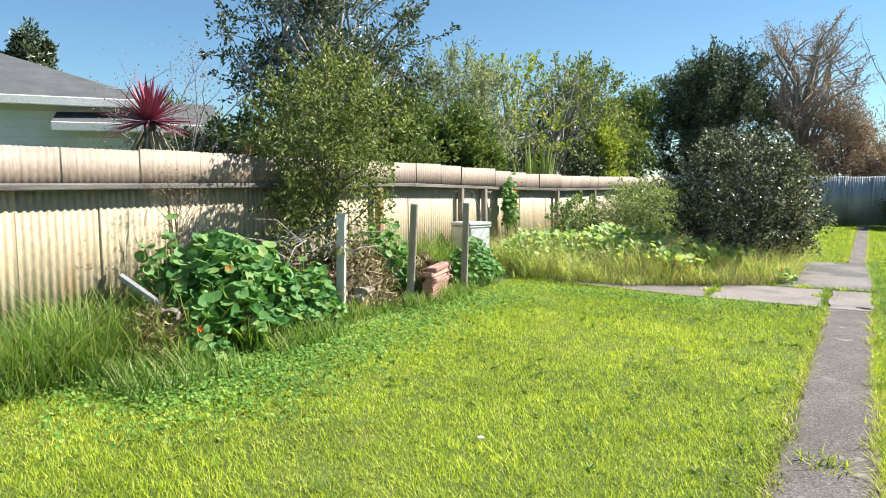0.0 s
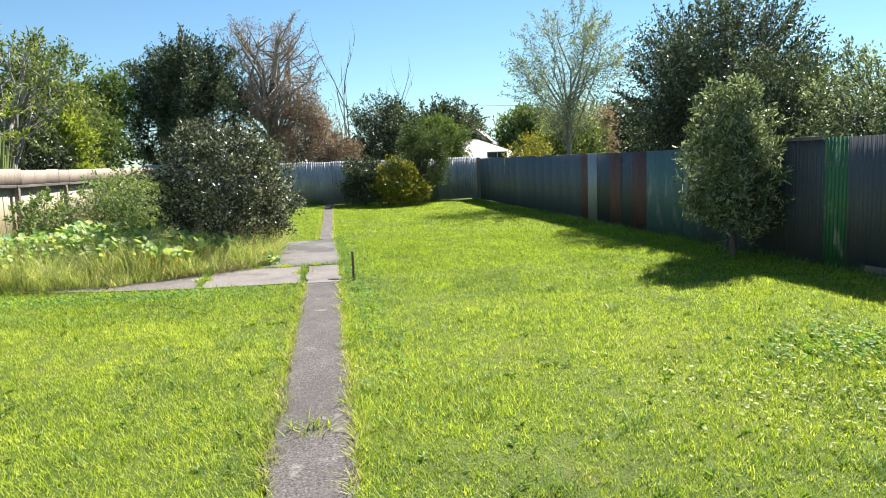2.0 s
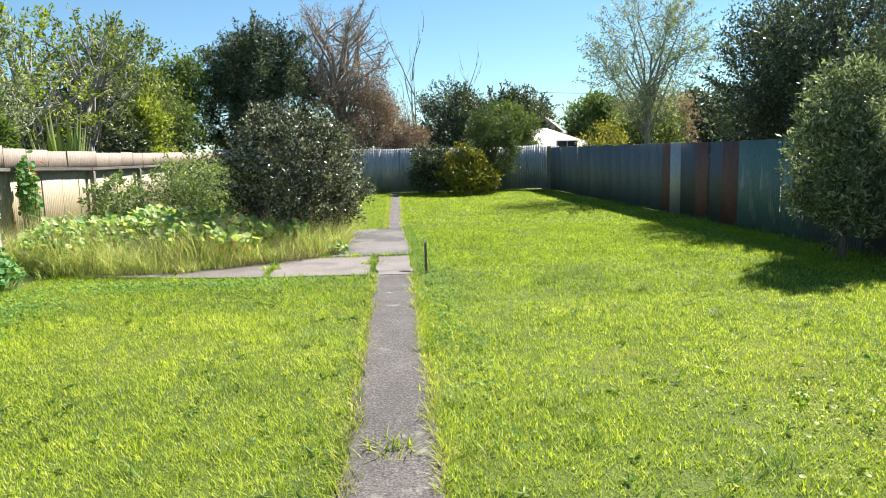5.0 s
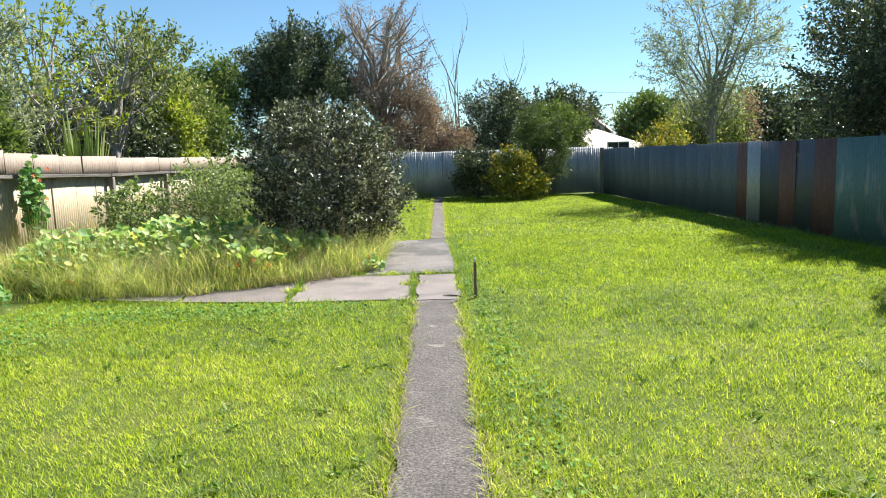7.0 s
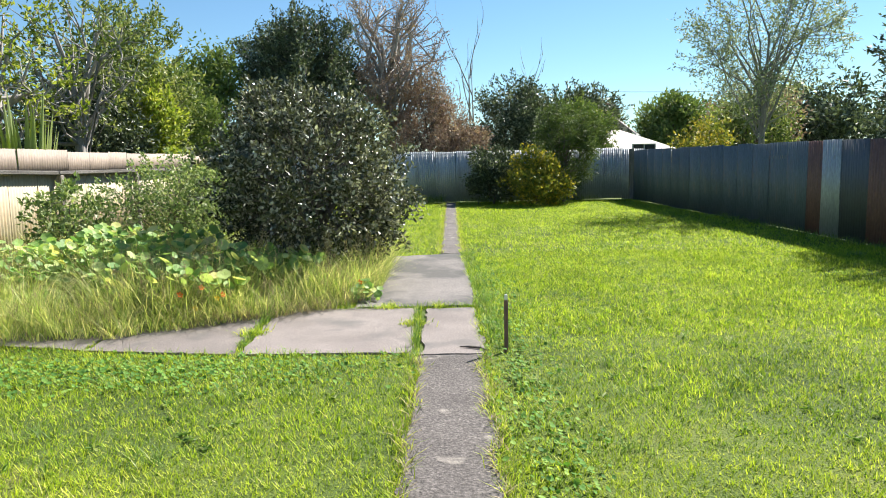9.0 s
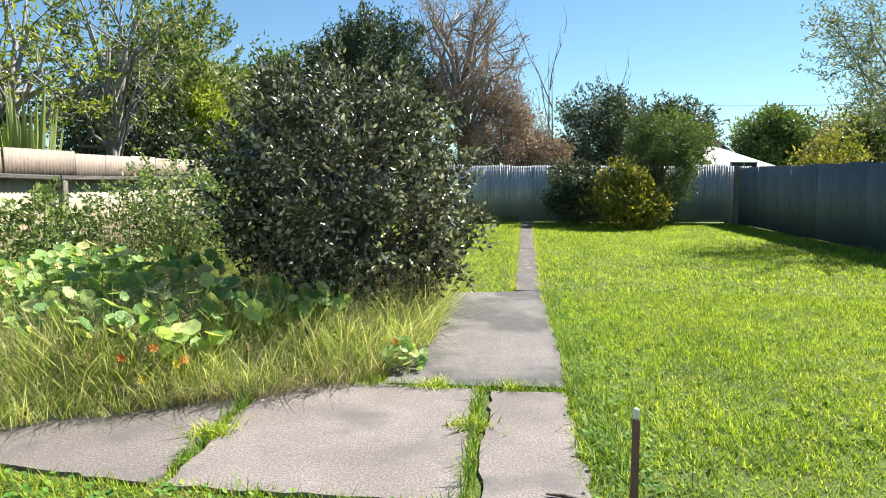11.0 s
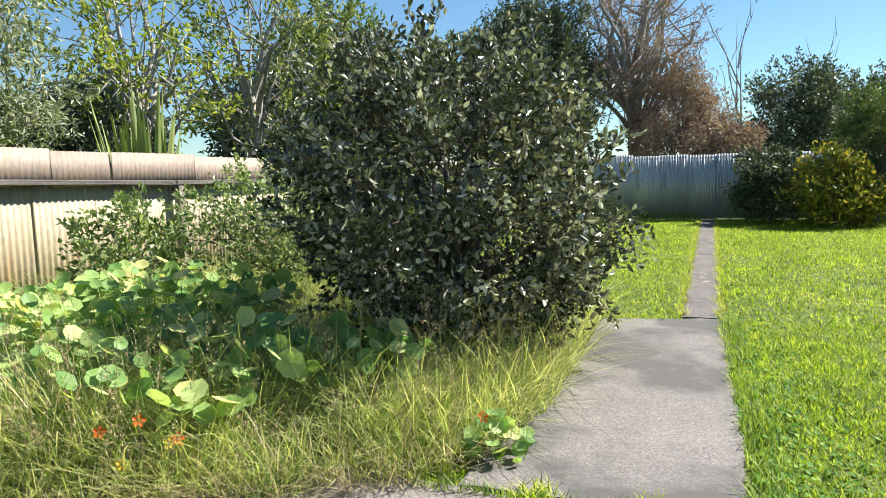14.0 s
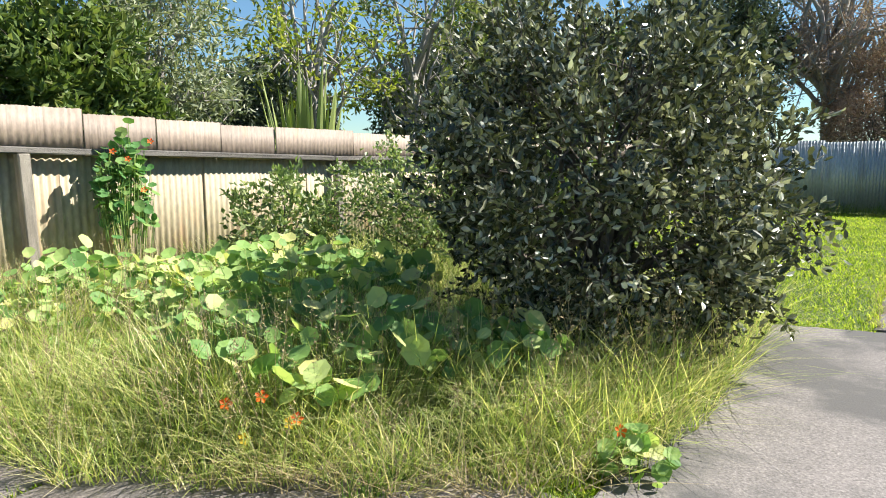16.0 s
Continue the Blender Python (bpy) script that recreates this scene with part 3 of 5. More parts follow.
# ---- concrete ----
def slab_piece(name, corners, mat, parent, top=0.012, seed=0):
    """A cast slab between four corners, its edges crumbled."""
    bm = bmesh.new()
    rng = random.Random(seed)
    ring = []
    for k in range(4):
        a, b = Vector(corners[k]), Vector(corners[(k + 1) % 4])
        n = max(3, int((b - a).length / 0.10))
        for i in range(n):
            p = a.lerp(b, i / n)
            wob = 0.045 * noise.noise((p.x * 5, p.y * 3.1, seed * 1.7))
            ring.append((p.x + wob + rng.uniform(-0.016, 0.016), p.y + rng.uniform(-0.018, 0.018)))
    up = [bm.verts.new((x, y, top)) for x, y in ring]
    cx, cy = sum(p[0] for p in ring) / len(ring), sum(p[1] for p in ring) / len(ring)
    low = [bm.verts.new((x + (x - cx) * 0.01, y + (y - cy) * 0.01, -0.06)) for x, y in ring]
    bm.faces.new(up)
    for i in range(len(ring)):
        j = (i + 1) % len(ring)
        bm.faces.new((up[i], low[i], low[j], up[j]))
    bmesh.ops.recalc_face_normals(bm, faces=bm.faces)
    return part(name, bm, mat, parent)


pavement = tagged(new("garden_path"), "old concrete garden path with mossy joints and ragged edges", "path", kind="structure")
cuts = [-10.5, -5.2, 3.92]
for i in range(len(cuts) - 1):
    a, b = cuts[i], cuts[i + 1] - 0.006
    slab_piece("path_slab", [(path_left(a), a), (path_right(a), a), (path_right(b), b), (path_left(b), b)], M["path"], pavement, seed=i)
slab_piece("path_slab", [(-0.34, 3.95), (0.17, 3.95), (0.20, 5.70), (-0.30, 5.70)], M["pink_concrete"], pavement, seed=21)
cuts = [10.05, 15.5, 20.2, 24.2]
for i in range(len(cuts) - 1):
    a, b = cuts[i], cuts[i + 1] - 0.03
    slab_piece("path_slab", [(path_left(a), a), (path_right(a), a), (path_right(b), b), (path_left(b), b)], M["path"], pavement, seed=30 + i)
slab_piece("wide_slab", [(-1.08, 5.80), (0.23, 5.80), (0.31, 10.0), (-1.12, 9.7)], M["concrete"], pavement, 0.018, seed=41)
for i, (a, b) in enumerate(((-1.86, -0.42), (-3.22, -1.94), (-4.7, -3.27))):
    slab_piece("cross_slab", [(a, cross_near(a)), (b, cross_near(b)), (b, 5.72 - 0.1 * (b + 0.44)), (a, 5.72 - 0.1 * (a + 0.44))], M["pink_concrete"], pavement, 0.015, seed=50 + i)


# ---- lawn and weeds ----
def in_concrete(x, y, pad=0.0):
    L = np.where(y < 5.8, -0.47 + 0.027 * y, -0.10 + 0.03 * (y - 10))
    R = np.where(y < 5.8, 0.05 + 0.028 * y, 0.29 + 0.033 * (y - 10))
    a = (x > L + pad) & (x < R - pad)
    b = (x > -1.1 + pad) & (x < 0.27 - pad) & (y > 5.8) & (y < 9.9 - pad)
    near, far = np.interp(x, [-4.7, -2.6, -0.44], [4.75, 4.12, 4.0]), 5.72 - 0.1 * (x + 0.44)
    c = (x > -4.7) & (x < -0.3) & (y > near + pad) & (y < far)
    joint = ((np.abs(x + 1.89) < 0.04) | (np.abs(x + 3.25) < 0.03) | ((np.abs(x + 0.39) < 0.035) & (y < 5.8))) & (y < 5.75) & (y > 3.9)
    joint |= (np.abs(y - 5.75) < 0.045) & (x > -1.5) & (x < 0.22)
    return (a | b | c) & ~joint


def in_bed(x, y):
    e = np.interp(x, [-6.6, -4.6, -3.2, -1.9, -1.2, -0.95, -0.9], [4.6, 5.0, 5.12, 5.55, 6.0, 6.5, 7.5])
    bed = (x < -0.9) & (y > e) & (y < 10.3 - 0.3 * (x + 1))
    return bed | ((x < -5.1) & (y > -3) & (y < 5))


rngl = np.random.default_rng(7)
zones = ((-6.6, 7.2, -5.0, 0.0, 310000, 0.036, 0.0055), (-6.6, 7.2, 0.0, 2.0, 110000, 0.038, 0.006), (-6.6, 7.2, 2.0, 4.5, 110000, 0.038, 0.0065), (-5.0, 7.2, 4.5, 10.0, 250000, 0.040, 0.008), (-6.0, 7.2, 10.0, 24.2, 190000, 0.044, 0.014))
for x0, x1, y0, y1, n, h, w in zones:
    x, y = rngl.uniform(x0, x1, n), rngl.uniform(y0, y1, n)
    keep = ~in_concrete(x, y, 0.015) & ~in_bed(x, y)
    x, y = x[keep], y[keep]
    patch = np.array([noise.noise((a * 0.9, b * 0.9, 3.0)) for a, b in zip(x[::1], y[::1])])
    fine = np.array([noise.noise((a * 6, b * 6, 5.0)) for a, b in zip(x, y)])
    clump = np.array([noise.noise((a * 17, b * 17, 8.0)) for a, b in zip(x, y)])
    hh = h * np.maximum(0.15, 1 + 0.6 * patch + 0.7 * fine + 0.6 * clump) * rngl.uniform(0.5, 1.35, len(x))
    edge = in_concrete(x, y, -0.07)
    hh = np.where(edge, hh * 1.5, hh)
    me = blades("lawn_grass", np.stack([x, y, np.full(len(x), -0.004)], 1), hh, w, M["lawn" if y1 < 4 else "lush_lawn"], rngl, 0.8, 0.8, 1)
    tagged(put("lawn_grass", me), "bright yellow-green mown lawn grass", "grass", kind="stuff")


def clover(name, spots, label, mat="clover", size=0.016):
    P = []
    for cx, cy, rx, ry, n in spots:
        p = rngl.normal(size=(n, 2)) * [rx * 0.5, ry * 0.5] + [cx, cy]
        P.append(p)
    P = np.concatenate(P)
    P = P[~in_concrete(P[:, 0], P[:, 1], 0.02)]
    c = np.concatenate([P, rngl.uniform(0.012, 0.055, (len(P), 1))], 1)
    tagged(put(name, round_leaves(name, c, size, M[mat], rngl, 0.35)), label, "weeds", kind="stuff")


clover("lawn_clover", [(-4.7, -1.4, 0.9, 2.2, 4200), (-4.6, 1.6, 0.8, 2.2, 2500), (-5.2, -2.5, 1.4, 0.9, 3200), (-2.5, 3.6, 2.4, 0.5, 1500), (0.40, 2.0, 0.28, 4.0, 900), (0.55, 7.0, 0.3, 4.0, 700)], "low dark green clover in the lawn", size=0.016)
clover("yellow_weeds", [(3.6, -2.3, 1.6, 1.6, 1300), (4.9, -1.4, 1.2, 0.8, 900), (4.3, -3.3, 1.5, 0.8, 800)], "straggly yellowish flowering weeds in the lawn", "yellow_leaf", 0.016)
clover("dark_weeds", [(4.6, -1.2, 1.3, 0.7, 700), (5.2, -2.4, 0.8, 0.8, 400)], "low broad-leaved dark weeds in the lawn", "clover", 0.025)


def rosettes(count):
    """Flat rosettes of plantain and dandelion leaves spread through the lawn."""
    a, b = rngl.uniform(-4.6, 6.6, count * 3), rngl.uniform(-4.6, 11, count * 3)
    patchy = np.array([noise.noise((u * 0.6, v * 0.6, 12.0)) for u, v in zip(a, b)])
    ok = ~in_concrete(a, b, -0.02) & ~in_bed(a, b) & (patchy > -0.1)
    c = np.repeat(np.stack([a[ok], b[ok], np.full(ok.sum(), 0.012)], 1)[:count], 9, 0)
    out = rngl.normal(size=c.shape) * [1, 1, 0.25]
    me = leaf_mesh("lawn_rosettes", c, 0.05, 0.018, M["dark_grass"], rngl, 0.35, out * 2.2, oval=True)
    tagged(put("lawn_rosettes", me), "flat broad-leaved weed rosettes scattered in the lawn", "weeds", kind="stuff")


rosettes(420)
n = 220
x, y = rngl.uniform(-4.6, 6.5, n), rngl.uniform(-4.5, 9, n)
keep = ~in_concrete(x, y) & ~in_bed(x, y)
P = []
for a, b in zip(x[keep], y[keep]):
    P.append(np.concatenate([rngl.normal(size=(40, 2)) * 0.06 + [a, b], np.zeros((40, 1))], 1))
P = np.concatenate(P)
tagged(put("grass_tufts", blades("grass_tufts", P, rngl.uniform(0.05, 0.11, len(P)), 0.006, M["dark_grass"], rngl, 1.0, 0.9)), "coarser darker tufts standing in the lawn", "grass", kind="stuff")


def tufts(name, spots, mat, label, width=0.007, lean=0.5):
    """Tall grass: spots are (x, y, spread x, spread y, count, height)."""
    P, H = [], []
    for cx, cy, rx, ry, n, h in spots:
        p = np.stack([rngl.uniform(cx - rx, cx + rx, n), rngl.uniform(cy - ry, cy + ry, n), np.zeros(n)], 1)
        k = np.array([noise.noise((a * 2.2, b * 2.2, 1.0)) for a, b, _ in p])
        P.append(p)
        H.append(h * (1 + 0.6 * k) * rngl.uniform(0.45, 1.15, n))
    P, H = np.concatenate(P), np.concatenate(H)
    ok = ~in_concrete(P[:, 0], P[:, 1], 0.08)
    tagged(put(name, blades(name, P[ok], H[ok], width, M[mat], rngl, lean, 0.7, 4)), label, "grass", kind="stuff")


def bed_grass():
    """Tall grass from the ragged front edge of the bed back to the shrubs."""
    n = 64000
    x, y = rngl.uniform(-6.4, -0.85, n), rngl.uniform(4.5, 10.2, n)
    e = np.interp(x, [-6.6, -4.6, -3.6, -3.1, -1.9, -1.2, -0.95, -0.85], [4.6, 4.75, 4.62, 4.72, 5.38, 5.9, 6.4, 7.0])
    e += 0.12 * np.array([noise.noise((a * 4, 0, 9.0)) for a in x])
    thin = np.array([noise.noise((a * 1.3, b * 1.3, 2.0)) for a, b in zip(x, y)])
    keep = (y > e) & (thin > -0.35) & (rngl.uniform(0, 1, n) < np.where(y < e + 1.3, 1.0, 0.45))
    x, y, e, thin = x[keep], y[keep], e[keep], thin[keep]
    k = np.array([noise.noise((a * 2.5, b * 2.5, 1.0)) for a, b in zip(x, y)])
    h = np.interp(y - e, [0, 0.35, 0.9, 2.0], [0.22, 0.44, 0.62, 0.66]) * (1 + 0.5 * k) * rngl.uniform(0.5, 1.2, len(x))
    me = blades("bed_grass", np.stack([x, y, np.zeros(len(x))], 1), h, 0.0065, M["tall_grass"], rngl, 0.9, 1.1, 3)
    pick = rngl.choice(len(x), 900, replace=False)
    pick = pick[y[pick] < e[pick] + 2.2]
    foot = np.stack([x[pick], y[pick], np.zeros(len(pick))], 1)
    tip = foot + np.concatenate([rngl.normal(size=(len(pick), 2)) * 0.12, rngl.uniform(0.45, 0.85, (len(pick), 1)) * np.interp(y[pick] - e[pick], [0, 0.5], [0.6, 1.0])[:, None]], 1)
    V, F, S = tubes([[(*a, 0.0018), (*(a * 0.45 + b * 0.55), 0.0015), (*b, 0.001)] for a, b in zip(foot, tip)], 3)
    tagged(put("seed_stalks", mesh_from("seed_stalks", V, F, S, M["straw"])), "thin straw-coloured grass stalks in the bed", "grass", kind="stuff")
    head = np.repeat(tip, 14, 0) - np.repeat((tip - foot) * 0.24, 14, 0) * rngl.uniform(0, 1, (14 * len(tip), 1)) + rngl.normal(size=(14 * len(tip), 3)) * 0.012
    tagged(put("seed_heads", leaf_mesh("seed_heads", head, 0.022, 0.007, M["straw"], rngl, 0.8)), "drooping straw-coloured grass seed heads", "grass", kind="stuff")
    tagged(put("bed_grass", me), "tall seeding yellow-green grass filling the overgrown bed", "grass", kind="stuff")


bed_grass()
tufts("fence_grass", [(-6.1, -2.6, 0.5, 1.1, 2600, 0.66), (-5.7, -2.0, 0.5, 0.8, 1400, 0.36), (-5.2, -2.5, 0.5, 0.6, 700, 0.30), (-5.3, -1.0, 0.45, 0.5, 1000, 0.34), (-6.2, 3.6, 0.4, 1.0, 1800, 0.8), (-5.4, 0.5, 0.2, 0.6, 600, 0.3), (-5.1, 2.0, 0.2, 0.8, 700, 0.25)], "dark_grass", "rank green grass along the painted fence", 0.011, 0.8)
tufts("edge_grass", [(-2.2, 5.35, 1.0, 0.25, 1500, 0.2), (0.35, 7.0, 0.10, 3.0, 1800, 0.10), (-1.0, 24.0, 1.3, 0.2, 800, 0.35), (3.5, 24.0, 2.5, 0.2, 900, 0.25), (7.1, 8.0, 0.1, 8.0, 2500, 0.14), (-0.4, 4.9, 0.05, 0.8, 300, 0.12), (-1.9, 4.9, 0.05, 0.6, 300, 0.10), (-0.5, 5.75, 0.8, 0.04, 350, 0.09)], "dark_grass", "longer unmown grass along edges and joints")
# dry stalks bent over the edge of the slab
P = np.stack([rngl.uniform(-2.6, -1.0, 260), rngl.uniform(0, 0.25, 260), np.full(260, 0.03)], 1)
P[:, 1] += np.array([bed_edge(a) for a in P[:, 0]]) - 0.3
tagged(put("dry_grass", blades("dry_grass", P, rngl.uniform(0.08, 0.25, 260), 0.006, M["straw"], rngl, 2.2, 0.8, 3)), "dry bent stalks lying over the slab edge", "grass", kind="stuff")


def ragged_edge():
    """Dead grass, moss and loose roots creeping over both edges of the path."""
    n = 15000
    y = rngl.uniform(-5.5, 24, n)
    left = rngl.uniform(0, 1, n) < 0.5
    L = np.where(y < 5.8, -0.47 + 0.027 * y, -0.10 + 0.03 * (y - 10))
    R = np.where(y < 5.8, 0.05 + 0.028 * y, 0.29 + 0.033 * (y - 10))
    x = np.where(left, L, R) + np.where(left, 1, -1) * (0.055 * np.array([noise.noise((a * 2.4, 7.0, 0.0)) for a in y]) + 0.025 * rngl.normal(size=n))
    ok = (y < 3.9) | (y > 10.1)
    base = np.stack([x, y, np.full(n, 0.008)], 1)[ok]
    dry = rngl.uniform(0, 1, len(base)) < 0.45
    tagged(put("dead_edge_grass", blades("dead_edge_grass", base[dry], rngl.uniform(0.02, 0.06, dry.sum()), 0.006, M["straw"], rngl, 1.8, 0.8)), "dead pale grass along the path edges", "grass", kind="stuff")
    tagged(put("creeping_grass", blades("creeping_grass", base[~dry], rngl.uniform(0.03, 0.08, (~dry).sum()), 0.006, M["lawn"], rngl, 1.6, 0.8)), "grass creeping over the path edges", "grass", kind="stuff")


ragged_edge()


# ---- plants of the bed ----
def leafy_plant(name, x, y, rx, ry, h, n, size, label, mat="nasturtium", seed=1, z_low=0.05, flowers=(), turn=0, dome=True):
    """A sprawling plant of round leaves on thin stalks, with single flowers."""
    rng = np.random.default_rng(seed)
    ob = root(name, x, y, 0, label, "plant")
    u = rng.uniform(-1, 1, (n * 2, 2))
    u = u[(u ** 2).sum(1) < 1][:n]
    top = h * (1 - (0.75 if dome else 0.2) * (u ** 2).sum(1)) * (1 + 0.3 * np.array([noise.noise((a * 3, b * 3, seed)) for a, b in u]))
    z = np.maximum(z_low, top * rng.uniform(0.35, 1.0, len(u)) ** 0.6)
    c = np.stack([u[:, 0] * rx, u[:, 1] * ry, z], 1)
    put("foliage", round_leaves("foliage", c, size, M[mat], rng), ob)
    stalks = [[(p[0] * 0.8, p[1] * 0.8, max(0, p[2] - 0.35), 0.004), (p[0] * 0.95, p[1] * 0.95, p[2] - 0.1, 0.003), (*p, 0.002)] for p in c[:: max(1, n // 220)]]
    V, F, S = tubes(stalks, 3)
    put("stalk_tangle", mesh_from("stalk_tangle", V, F, S, M["bright_leaf"], True), ob)
    for fx, fy, fz, col in flowers:
        put("flower", flower_mesh("flower", M[col], rng, 0.034), ob, pose(fx - x, fy - y, fz + 0.03, 60, 0, 55), "orange-red flower" if col == "orange" else "yellow flower")
    return ob


leafy_plant("nasturtium", -5.85, -1.2, 0.7, 0.95, 1.15, 1500, 0.07, "dense dark green nasturtium mound against the painted fence", seed=1, flowers=[(-5.45, -1.55, 0.80, "orange"), (-5.3, -2.05, 0.30, "orange")])
leafy_plant("nasturtium", -5.45, -0.4, 0.35, 0.5, 0.78, 460, 0.055, "green nasturtium spilling down beside a white post", seed=2)
leafy_plant("nasturtium", -5.35, -1.95, 0.25, 0.25, 0.30, 90, 0.05, "small nasturtium runner on the lawn edge", seed=12)
leafy_plant("nasturtium", -6.2, -1.7, 0.3, 0.4, 1.25, 260, 0.06, "nasturtium climbing the painted iron fence", seed=3)
leafy_plant("nasturtium", -5.95, 1.75, 0.5, 0.8, 1.12, 560, 0.06, "dark green nasturtium behind weathered posts", seed=4)
leafy_plant("nasturtium", -5.45, 3.7, 0.45, 0.7, 0.75, 520, 0.05, "leafy green weeds beside the lawn", "nasturtium", seed=5)
leafy_plant("nasturtium", -5.3, 6.2, 1.1, 1.1, 0.8, 620, 0.062, "green nasturtium patch under the fence", "bright_leaf", seed=6, flowers=[(-4.9, 5.1, 0.15, "orange"), (-4.75, 5.0, 0.12, "yellow_petal")])
leafy_plant("nasturtium", -3.0, 6.1, 1.0, 0.75, 0.66, 230, 0.072, "pale green nasturtium with large leaves amid tall grass", "bright_leaf", seed=7, dome=False, flowers=[(-2.55, 5.35, 0.32, "orange"), (-2.75, 5.3, 0.26, "orange"), (-2.42, 5.4, 0.2, "yellow_petal"), (-2.35, 5.38, 0.24, "orange"), (-2.6, 5.28, 0.12, "yellow_petal")])
leafy_plant("nasturtium", -4.1, 7.2, 1.2, 1.0, 0.8, 430, 0.07, "pale nasturtium spread between the shrubs and the fence", "bright_leaf", seed=8, dome=False)
leafy_plant("nasturtium", -2.1, 6.7, 0.6, 0.35, 0.55, 130, 0.07, "nasturtium leaves under the dark bush", "bright_leaf", seed=9, dome=False)
leafy_plant("nasturtium", -0.98, 6.2, 0.20, 0.18, 0.24, 36, 0.05, "small nasturtium with an orange flower at the slab edge", "bright_leaf", seed=10, flowers=[(-1.05, 6.15, 0.20, "orange")])
leafy_plant("climbing_nasturtium", -6.36, 7.15, 0.14, 0.32, 1.72, 240, 0.055, "nasturtium climbing a fence post with red flowers", seed=11, dome=False, flowers=[(-6.2, 7.1, 1.45, "orange"), (-6.2, 6.95, 1.52, "orange"), (-6.2, 7.35, 1.62, "orange"), (-6.2, 7.25, 1.15, "orange")])

tree("feijoa_bush", -1.85, 8.0, 2.66, 1.37, -0.12, "feijoa", 20500, 0.051, "large dark grey-green feijoa bush overhanging the concrete", seed=4, limbs=46, clump=0.20, ragged=1.12, hollow=0.62, shoots=150, oval=True, trunk=0.07, aspect=0.52, category="bush")
tree("rose_bush", -4.1, 9.0, 1.7, 1.05, 0.3, "rose_leaf", 2600, 0.045, "loose light green rose bush beside the fence", seed=5, shoots=40, limbs=18, clump=0.36, trunk=0.03, aspect=0.6, category="bush")
tree("rose_bush", -5.3, 8.2, 1.35, 0.6, 0.3, "rose_leaf", 700, 0.06, "thin rose stems before the painted fence", seed=6, shoots=24, limbs=12, clump=0.36, trunk=0.025, aspect=0.6, category="bush")
tree("shrub", -3.6, 11.4, 1.75, 1.2, 0.15, "mid_leaf", 5000, 0.06, "low green shrub behind the dark bush", seed=7, limbs=20, trunk=0.03, aspect=0.6, category="bush")
tree("shrub", -4.9, 13.5, 1.7, 1.2, 0.15, "olive_leaf", 3500, 0.07, "green shrub along the painted fence", seed=8, limbs=18, trunk=0.03, aspect=0.6, category="bush")
tree("fence_shrub", -6.1, 0.8, 3.35, 1.1, 0.7, "olive_leaf", 4300, 0.05, "leggy olive-green shrub leaning over the fence", seed=9, limbs=30, clump=0.24, ragged=1.25, shoots=90, trunk=0.035, aspect=0.5, category="bush")
tree("dead_shrub", -6.28, -1.45, 1.95, 0.45, 0.9, "brown_leaf", 900, 0.018, "dry grey-brown twiggy shrub against the fence", seed=10, dense=0.8, limbs=16, trunk=0.015, category="bush")
tree("fence_tree", 6.62, 4.0, 3.0, 0.82, 0.0, "grey_leaf", 8500, 0.07, "bushy grey-green young tree before the iron fence", seed=11, dense=2.1, limbs=38, clump=0.26, ragged=1.25, shoots=70, oval=True, trunk=0.05, aspect=0.3, category="tree")
tree("lemon_tree", 3.4, 21.9, 1.9, 1.2, -0.25, "lemon_leaf", 4500, 0.10, "squat yellow-green lemon tree with fruit", seed=12, limbs=22, trunk=0.05, category="tree")
tree("shrub", 2.0, 23.0, 2.1, 1.15, -0.25, "dark_leaf", 4500, 0.09, "dark shrub before the grey back fence", seed=13, limbs=22, trunk=0.04, category="bush")
tree("feathery_tree", 4.55, 23.2, 3.7, 1.3, 0.2, "fern_leaf", 9000, 0.11, "feathery green tree in the back corner", seed=14, dense=1.1, limbs=30, clump=0.26, trunk=0.06, aspect=0.16)


# ---- trees beyond the fences ----
tree("tall_tree", -8.6, 3.9, 6.2, 2.1, 2.0, "dark_leaf", 8500, 0.075, "open-crowned tree with bare grey limbs", "pale_bark", seed=21, dense=1.5, limbs=44, clump=0.13, shoots=40, trunk=0.13)
tree("garden_shrub", -8.0, 2.6, 3.5, 1.2, 0.6, "olive_leaf", 5000, 0.08, "mixed olive-green shrub over the fence", seed=22, shoots=60, limbs=22, trunk=0.05, category="bush")
tree("garden_shrub", -8.2, 5.4, 3.7, 1.3, 0.6, "mid_leaf", 6000, 0.08, "dense green shrub over the fence", seed=23, shoots=50, limbs=22, trunk=0.05, category="bush")
tree("silver_tree", -8.5, 8.9, 5.1, 1.5, 0.9, "pale_leaf", 9000, 0.09, "silvery green tree with a pale crown", "pale_bark", seed=24, shoots=70, dense=1.2, limbs=26, trunk=0.08, aspect=0.3)
tree("round_shrub", -7.7, 7.4, 3.45, 0.95, 0.8, "mid_leaf", 4500, 0.10, "rounded yellow-green shrub above the fence", seed=25, shoots=60, limbs=22, trunk=0.05, category="bush")
tree("slender_tree", -8.1, 14.6, 5.7, 1.8, 1.8, "olive_leaf", 3400, 0.10, "slender tree with sparse yellow-green leaves", "pale_bark", seed=26, dense=0.42, limbs=26, clump=0.13, shoots=34, trunk=0.12)
tree("slender_tree", -8.6, 12.2, 5.4, 1.6, 1.6, "yellow_leaf", 2600, 0.10, "bare-limbed tree with tufts of young leaves", "pale_bark", seed=27, dense=0.42, limbs=24, clump=0.13, shoots=34, trunk=0.11)
